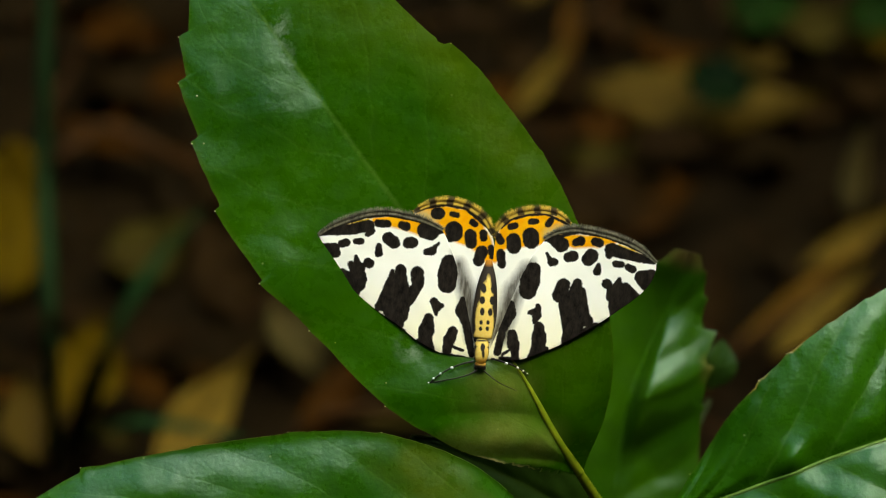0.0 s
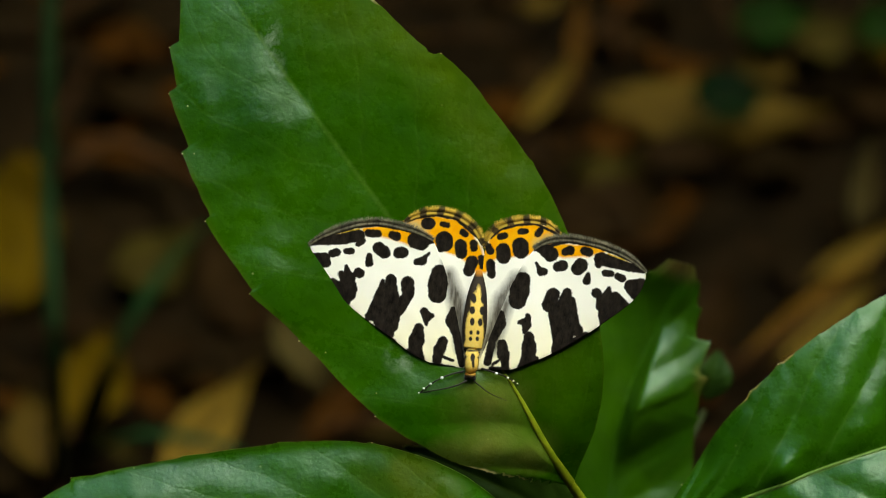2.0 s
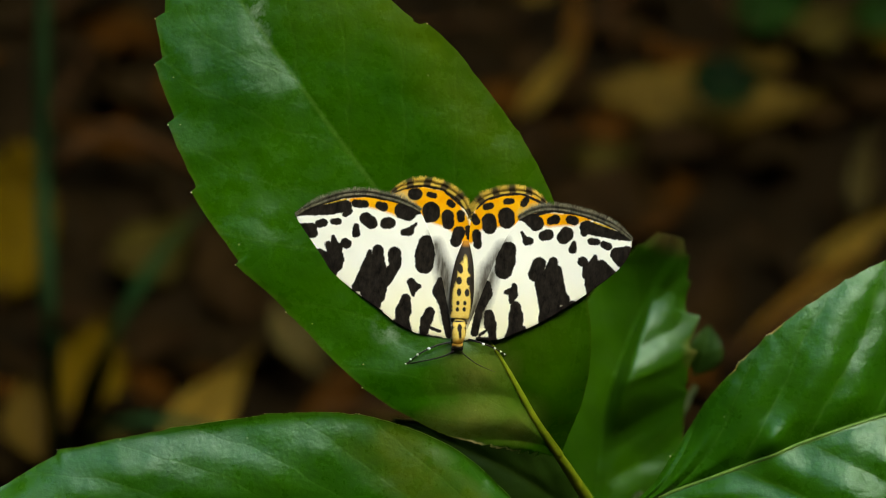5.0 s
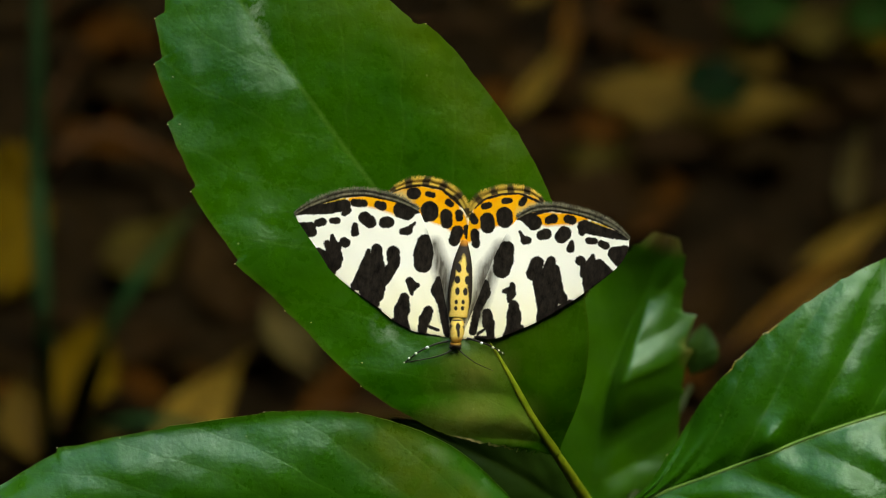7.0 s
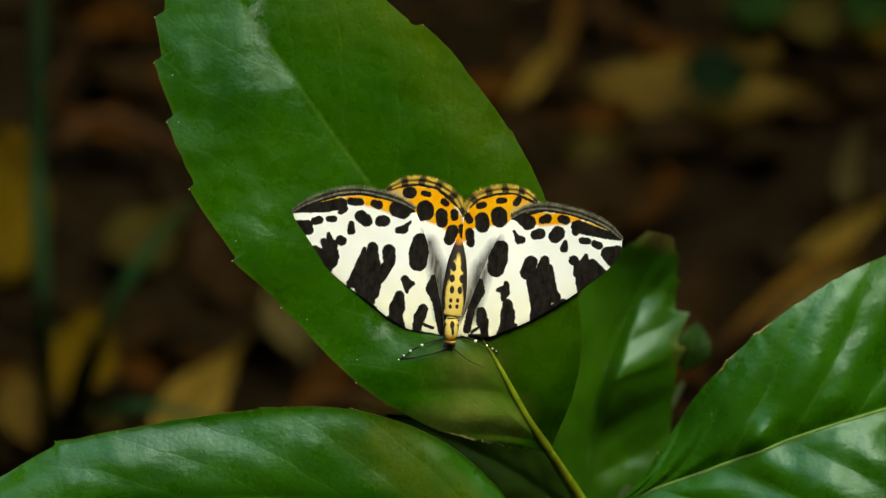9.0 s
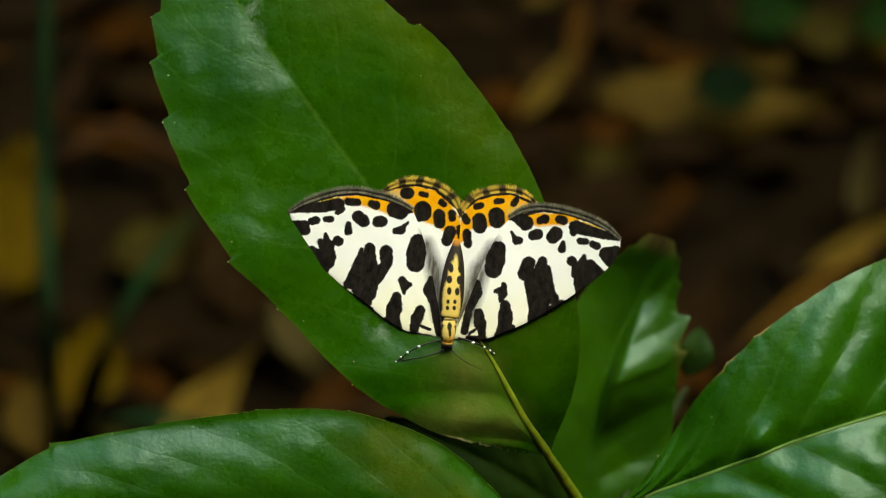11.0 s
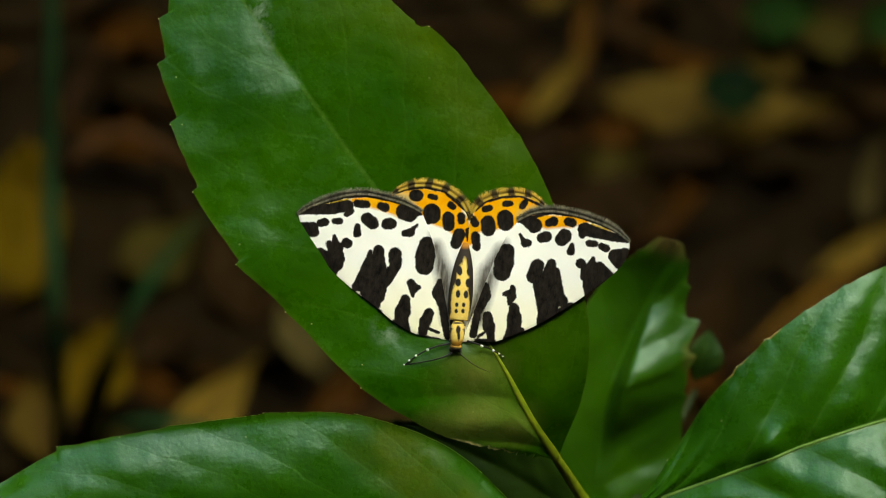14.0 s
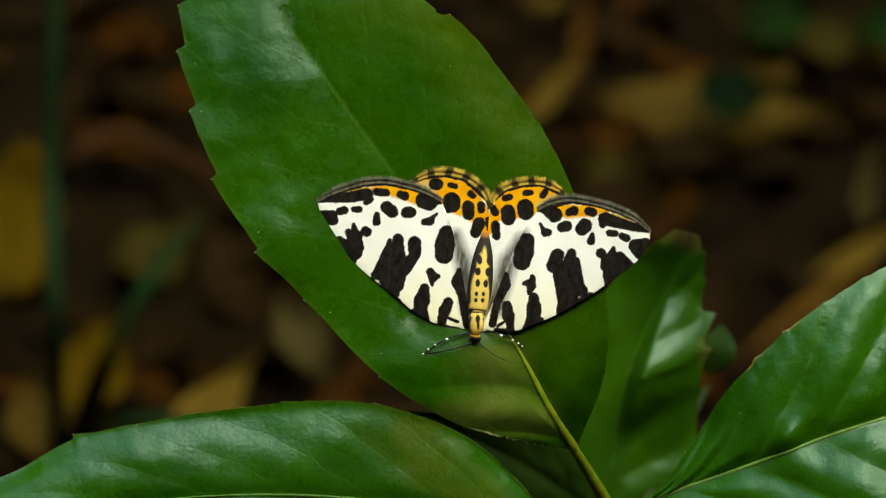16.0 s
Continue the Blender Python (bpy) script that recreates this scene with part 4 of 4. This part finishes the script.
# ---- leaf litter on the ground ----
TAN = dead_leaf_material("tan_leaf", (0.0986, 0.0607, 0.0122), (0.1289, 0.0819, 0.0167), (0.0531, 0.0303, 0.0060))
DULL = dead_leaf_material("dull_leaf", (0.0455, 0.0277, 0.0059), (0.0654, 0.0407, 0.0089), (0.0239, 0.0129, 0.0030))
PALE = dead_leaf_material("pale_leaf", (0.036, 0.027, 0.0110), (0.051, 0.039, 0.0160), (0.017, 0.0125, 0.0052))
AMBER = dead_leaf_material("amber_leaf", (0.075, 0.032, 0.0065), (0.11, 0.050, 0.011), (0.035, 0.014, 0.003))
STRAW = dead_leaf_material("straw_leaf", (0.17, 0.088, 0.016), (0.22, 0.12, 0.022), (0.075, 0.035, 0.007))
GOLD = dead_leaf_material("gold_leaf", (0.050, 0.030, 0.0014), (0.068, 0.041, 0.0020), (0.029, 0.0155, 0.0012))
OCHRE = dead_leaf_material("ochre_leaf", (0.053, 0.031, 0.0014), (0.071, 0.043, 0.0020), (0.027, 0.0145, 0.0012))
RUSSET = dead_leaf_material("russet_leaf", (0.024, 0.0085, 0.0012), (0.038, 0.014, 0.0018), (0.011, 0.004, 0.0008))
# brown and umber are darkened to carry the shade low in the litter
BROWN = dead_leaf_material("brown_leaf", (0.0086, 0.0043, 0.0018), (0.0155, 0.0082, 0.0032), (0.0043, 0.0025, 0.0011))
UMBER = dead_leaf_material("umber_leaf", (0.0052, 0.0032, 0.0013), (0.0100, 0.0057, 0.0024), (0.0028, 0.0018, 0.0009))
OLIVE = dead_leaf_material("olive_leaf", (0.0207, 0.0159, 0.0034), (0.0317, 0.0235, 0.0055), (0.0110, 0.0083, 0.0021))
GREEN = dead_leaf_material("green_leaf", (0.0010, 0.0052, 0.0018), (0.0018, 0.0080, 0.0026), (0.0009, 0.0034, 0.0012), 0.45)
FRESH = dead_leaf_material("fresh_leaf", (0.0026, 0.0125, 0.0016), (0.0053, 0.0193, 0.0026), (0.0020, 0.0073, 0.0016), 0.45)


def litter_mesh(name, material, long, wide, curl, cup, seed, taper=0.9):
    """A dry curled leaf lying along x, in metres."""
    rows, uvs = [], []
    for i in range(27):
        s = i / 26
        w = wide * 0.5 * (math.sin(math.pi * s ** 0.85) ** taper + 0.01) * (1 + 0.10 * noise.noise(Vector((s * 8, seed, 0))))
        row, uv = [], []
        for j in range(-7, 8):
            a = j / 7
            z = curl * (s - 0.5) ** 2 * 4 + cup * a * a + 0.10 * wide * noise.noise(Vector((s * 3, a * 1.5, seed)))
            z += 0.03 * wide * abs(math.sin(9 * math.pi * s - 3 * abs(a)))
            row.append(((s - 0.5) * long, w * a * (1 - 0.25 * abs(cup) / wide), z))
            uv.append((s, a))
        rows.append(row)
        uvs.append(uv)
    bm = sheet(rows, uvs)
    me = bpy.data.meshes.new(name)
    bm.to_mesh(me)
    bm.free()
    for f in me.polygons:
        f.use_smooth = True
    me.materials.append(material)
    return me


LITTER = "fallen leaves on the ground"
RIB_DRY = plain_plant("dry_rib", (0.012, 0.006, 0.002), (0.028, 0.014, 0.005), 300, 0.8, 0.03)


def rib_mesh(long, curl):
    """The dry rib and stalk along a fallen leaf."""
    bm = tube([((s - 0.5) * long, 0, curl * (s - 0.5) ** 2 * 4 + 0.0005) for s in (-0.14, 0.3, 0.7, 0.98)], [0.0009, 0.0008, 0.0006, 0.0002], 6)
    me = bpy.data.meshes.new("midrib")
    bm.to_mesh(me)
    bm.free()
    me.materials.append(RIB_DRY)
    return me


def lay(name, me, rib, m, label, group):
    """A fallen leaf of a blade and its rib, at the pose m."""
    ob = new(name, me)
    ob.matrix_world = m
    mod = ob.modifiers.new("thickness", "SOLIDIFY")
    mod.thickness = 0.0004
    new("midrib", rib).parent = ob
    return tagged(ob, label, "leaf", group)


def fallen(name, material, x, y, z, long, wide, turn, curl=0.004, cup=0.004, tilt=20, seed=1, label="", taper=0.9):
    return lay(name, litter_mesh(name, material, long, wide, curl, cup, seed, taper), rib_mesh(long, curl),
               pose(x, y, z, tilt) @ pose(0, 0, 0, 0, 0, turn), label, LITTER)


fallen("tan_fallen_leaf", TAN, -0.0797, 0.3042, 0.0208, 0.0517, 0.0198, 52, 0.0040, 0.0030, 35, 3, "pale tan dry fallen leaf with a pointed tip", 1.5)
fallen("pale_fallen_leaf", PALE, -0.0512, 0.3489, 0.0180, 0.0377, 0.0197, -62, -0.0030, 0.0050, 30, 4, "pale greyish tan fallen leaf", 1.3)
fallen("ochre_fallen_leaf", GOLD, -0.1580, 0.4055, 0.0275, 0.0580, 0.0320, 85, 0.0060, -0.0030, 45, 5, "ochre yellow fallen leaf standing on edge", 0.55)
fallen("ochre_fallen_leaf", OCHRE, -0.1205, 0.3298, 0.0182, 0.0354, 0.0253, 76, 0.0040, 0.0030, 30, 6, "ochre yellow dry fallen leaf", 0.9)
fallen("tan_fallen_leaf", DULL, -0.1363, 0.3066, 0.0164, 0.0317, 0.0229, 107, -0.0030, 0.0050, 25, 7, "tan dry curled fallen leaf", 1.3)
fallen("tan_fallen_leaf", RUSSET, -0.0375, 0.3219, 0.0173, 0.0435, 0.0132, 56, 0.0060, -0.0030, 25, 8, "reddish brown narrow fallen leaf", 1.0)
fallen("russet_fallen_leaf", RUSSET, -0.1266, 0.4767, 0.0136, 0.0587, 0.0135, -19, 0.0040, 0.0030, 15, 9, "reddish brown curled fallen leaf", 0.9)
fallen("russet_fallen_leaf", RUSSET, -0.1352, 0.5605, 0.0137, 0.0408, 0.0237, -13, -0.0030, 0.0050, 15, 10, "reddish brown curled fallen leaf", 1.3)
fallen("brown_fallen_leaf", OLIVE, -0.1091, 0.4072, 0.0151, 0.0350, 0.0292, 35, 0.0060, -0.0030, 20, 11, "dull olive brown fallen leaf", 1.0)
fallen("tan_fallen_leaf", TAN, 0.0378, 0.5148, 0.0190, 0.0402, 0.0100, 54, 0.0040, 0.0030, 35, 12, "pale tan curled fallen leaf", 0.9)
fallen("tan_fallen_leaf", AMBER, 0.0514, 0.5530, 0.0234, 0.0461, 0.0090, 84, -0.0030, 0.0050, 40, 13, "reddish tan curled fallen leaf", 1.3)
fallen("tan_fallen_leaf", DULL, 0.1024, 0.5098, 0.0159, 0.0954, 0.0342, -4, 0.0060, -0.0030, 22, 14, "broad tan fallen leaf", 1.0)
fallen("russet_fallen_leaf", RUSSET, 0.0620, 0.4897, 0.0141, 0.0273, 0.0154, 23, 0.0040, 0.0030, 25, 15, "orange brown fallen leaf", 0.9)
fallen("russet_fallen_leaf", BROWN, 0.0897, 0.4784, 0.0138, 0.0486, 0.0178, 0, -0.0030, 0.0050, 20, 16, "dull brown fallen leaf", 1.3)
fallen("tan_fallen_leaf", DULL, 0.1293, 0.5469, 0.0148, 0.0272, 0.0200, -39, 0.0060, -0.0030, 25, 17, "small tan fallen leaf", 1.0)
fallen("olive_fallen_leaf", OLIVE, 0.1565, 0.5661, 0.0146, 0.0319, 0.0251, 24, 0.0040, 0.0030, 20, 18, "dull olive fallen leaf", 0.9)
fallen("ochre_fallen_leaf", OCHRE, 0.1810, 0.5538, 0.0135, 0.0308, 0.0203, 7, -0.0030, 0.0050, 15, 19, "dull ochre dry fallen leaf", 1.3)
fallen("pale_fallen_leaf", PALE, 0.1546, 0.4469, 0.0212, 0.0375, 0.0099, 80, 0.0060, -0.0030, 40, 20, "grey-green dry fallen leaf", 1.0)
fallen("tan_fallen_leaf", TAN, 0.1477, 0.4085, 0.0167, 0.0487, 0.0098, 32, 0.0040, 0.0030, 30, 21, "dull tan dry fallen leaf", 0.9)
fallen("tan_fallen_leaf", STRAW, 0.1259, 0.3755, 0.0178, 0.0630, 0.0063, 39, -0.0030, 0.0050, 25, 22, "long narrow tan fallen leaf", 1.3)
fallen("russet_fallen_leaf", TAN, 0.1289, 0.3615, 0.0183, 0.0513, 0.0110, 43, 0.0060, -0.0030, 30, 23, "orange brown fallen leaf", 1.0)
fallen("brown_fallen_leaf", BROWN, 0.0545, 0.4382, 0.0142, 0.0461, 0.0289, 37, 0.0040, 0.0030, 15, 24, "dull brown fallen leaf", 0.9)
fallen("olive_fallen_leaf", OLIVE, 0.0601, 0.4629, 0.0134, 0.0330, 0.0187, -13, -0.0030, 0.0050, 15, 25, "dull olive fallen leaf", 1.3)
fallen("olive_fallen_leaf", OLIVE, -0.0157, 0.3134, 0.0133, 0.0376, 0.0095, 9, 0.0060, -0.0030, 25, 26, "greenish tan narrow fallen leaf", 1.0)
fallen("green_fallen_leaf", GREEN, 0.1083, 0.4951, 0.0300, 0.0311, 0.0268, 10, 0.003, 0.003, 20, 61, "dark green fallen leaf on a tan one")
fallen("green_leaf", FRESH, 0.1326, 0.5555, 0.0300, 0.0351, 0.0225, 15, 0.003, 0.003, 30, 62, "fresh green leaf low over the litter")
fallen("green_leaf", FRESH, 0.1779, 0.5531, 0.0300, 0.0304, 0.0196, 40, 0.003, 0.003, 30, 63, "fresh green leaf low over the litter")


def stalk(pts, radii, material, label, name="grass_stalk", squash=1.0):
    ob = part(name, tube(pts, radii, 8, squash, count=40), material)
    return tagged(ob, label, "plant" if material in (BLADE, STALK) else "twig")


stalk([(-0.1316, 0.3046, -0.0050), (-0.1173, 0.2593, 0.0862), (-0.1165, 0.2738, 0.1362), (-0.1133, 0.2778, 0.1711), (-0.1094, 0.2862, 0.2123)], [0.0026, 0.0026, 0.0026, 0.0024, 0.0020], STALK, "upright green plant stalk", "grass_stalk", 1.00)
stalk([(-0.1259, 0.3252, -0.0050), (-0.1105, 0.2942, 0.0485), (-0.0992, 0.2920, 0.0745), (-0.0862, 0.3030, 0.0902), (-0.0757, 0.3090, 0.0988)], [0.0030, 0.0045, 0.0048, 0.0036, 0.0006], BLADE, "arching dark green grass blade", "grass", 0.25)
stalk([(-0.1266, 0.3163, -0.0050), (-0.0994, 0.2580, 0.0551), (-0.0804, 0.2452, 0.0661), (-0.0605, 0.2426, 0.0624)], [0.0020, 0.0030, 0.0035, 0.0010], BLADE, "low dark green grass blade", "grass", 0.30)
stalk([(-0.1620, 0.4789, -0.0050), (-0.1459, 0.4606, 0.0200), (-0.1309, 0.4674, 0.0280), (-0.1132, 0.4616, 0.0240), (-0.0949, 0.4641, 0.0100)], [0.0025, 0.0030, 0.0030, 0.0026, 0.0020], TWIG, "bent reddish brown twig", "twig", 1.00)
stalk([(0.0936, 0.3466, 0.0100), (0.1082, 0.3522, 0.0180), (0.1302, 0.3725, 0.0200), (0.1614, 0.4176, 0.0180)], [0.0016, 0.0018, 0.0016, 0.0012], TWIG, "thin brown twig on the ground", "twig", 1.00)
stalk([(-0.0414, 0.3051, 0.0200), (-0.0265, 0.3040, 0.0240), (-0.0119, 0.3072, 0.0200)], [0.0018, 0.0018, 0.0012], TWIG, "thin brown twig on the ground", "twig", 1.00)

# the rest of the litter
kinds = [("brown_fallen_leaf", BROWN, "dull brown curled fallen leaf, darkened in colour for shade"), ("dark_fallen_leaf", UMBER, "fallen leaf coloured almost black for the shade in the litter"),
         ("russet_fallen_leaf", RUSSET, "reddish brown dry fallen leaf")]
rng = random.Random(11)
stock = []
for k, (name, material, label) in enumerate(kinds):
    for v in range(3):
        long, curl = rng.uniform(0.045, 0.075), rng.uniform(-0.004, 0.008)
        stock.append((name, litter_mesh(name, material, long, rng.uniform(0.022, 0.036), curl, rng.uniform(-0.005, 0.008), 40 + k * 5 + v), rib_mesh(long, curl), label))
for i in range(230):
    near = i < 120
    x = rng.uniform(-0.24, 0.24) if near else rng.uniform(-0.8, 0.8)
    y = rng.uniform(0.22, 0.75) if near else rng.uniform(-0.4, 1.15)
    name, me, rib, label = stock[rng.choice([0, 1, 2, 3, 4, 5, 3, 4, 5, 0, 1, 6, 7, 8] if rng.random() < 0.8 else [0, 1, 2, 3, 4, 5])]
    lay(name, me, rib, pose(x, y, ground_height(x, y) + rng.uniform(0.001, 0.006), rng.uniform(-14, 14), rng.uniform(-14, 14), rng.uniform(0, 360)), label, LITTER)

# thinner litter farther out towards the added screen
far = random.Random(23)
for i in range(420):
    x, y = far.uniform(-2.4, 2.4), far.uniform(-2.0, 2.6)
    if abs(x) < 0.7 and -0.3 < y < 1.05:
        continue
    name, me, rib, label = stock[far.randrange(9)]
    lay(name, me, rib, pose(x, y, ground_height(x, y) + 0.004, far.uniform(-12, 12), far.uniform(-12, 12), far.uniform(0, 360)), label, LITTER)

# scraps and crumbs of leaf between the larger ones
scrap_kinds = [("leaf_scrap", DULL, "torn scrap of tan dead leaf"), ("leaf_scrap", RUSSET, "torn scrap of reddish dead leaf"), ("leaf_scrap", OLIVE, "torn scrap of olive dead leaf"),
               ("leaf_scrap", BROWN, "torn scrap of brown dead leaf")]
scraps = [(n, litter_mesh(n, m, rng.uniform(0.010, 0.026), rng.uniform(0.006, 0.013), rng.uniform(-0.003, 0.004), rng.uniform(-0.002, 0.003), 70 + i, rng.uniform(0.5, 1.4)), lab)
          for i, (n, m, lab) in enumerate(scrap_kinds * 2)]
for i in range(110):
    x, y = rng.uniform(-0.22, 0.22), rng.uniform(0.26, 0.70)
    name, me, label = scraps[rng.choice([0, 1, 1, 2, 3, 3, 3, 4, 5, 5, 6, 7, 7, 7])]
    ob = new(name, me)
    ob.matrix_world = pose(x, y, ground_height(x, y) + rng.uniform(0.006, 0.018), rng.uniform(-10, 40), rng.uniform(-25, 25), rng.uniform(0, 360))
    tagged(ob, label, "leaf", "scraps of dead leaf")
for i in range(26):
    x, y, a = rng.uniform(-0.22, 0.22), rng.uniform(0.28, 0.70), rng.uniform(0, math.pi)
    d, z = Vector((math.cos(a), math.sin(a), rng.uniform(-0.1, 0.1))) * rng.uniform(0.015, 0.04), ground_height(x, y) + rng.uniform(0.008, 0.016)
    c = Vector((x, y, z))
    stalk([c - d, c + Vector((rng.uniform(-0.004, 0.004), rng.uniform(-0.004, 0.004), 0.003)), c + d], [0.0008, 0.0010, 0.0006], TWIG, "thin brown twig in the litter", "twig")


# ---- what moves ----
def motions():
    """The moth slowly draws its wings back over the leaf, turning them about their roots."""
    sweep = {1: ((0.0, -1.25), (1.0, -1.08), (2.0, -0.85), (3.0, -0.62), (4.0, -0.20), (6.5, -0.04), (9.0, 0.05), (11.5, 0.40), (12.5, 0.55), (14.0, 0.55), (16.0, 0.55)),
             -1: ((0.0, 0.45), (1.0, 0.45), (2.0, 0.32), (3.0, 0.32), (4.0, 0.14), (6.5, 0.07), (9.0, 0.04), (11.5, -0.26), (12.5, -0.42), (14.0, -0.52), (16.0, -0.48))}
    for side, rows in sweep.items():
        x, y, z = ROOT[side]
        walk(forewings[side], [(t, pose(x, y, z, 0, 0, a)) for t, a in rows])
        walk(hindwings[side], [(t, pose(x, y, z, 0, 0, 0.6 * a)) for t, a in rows])


motions()
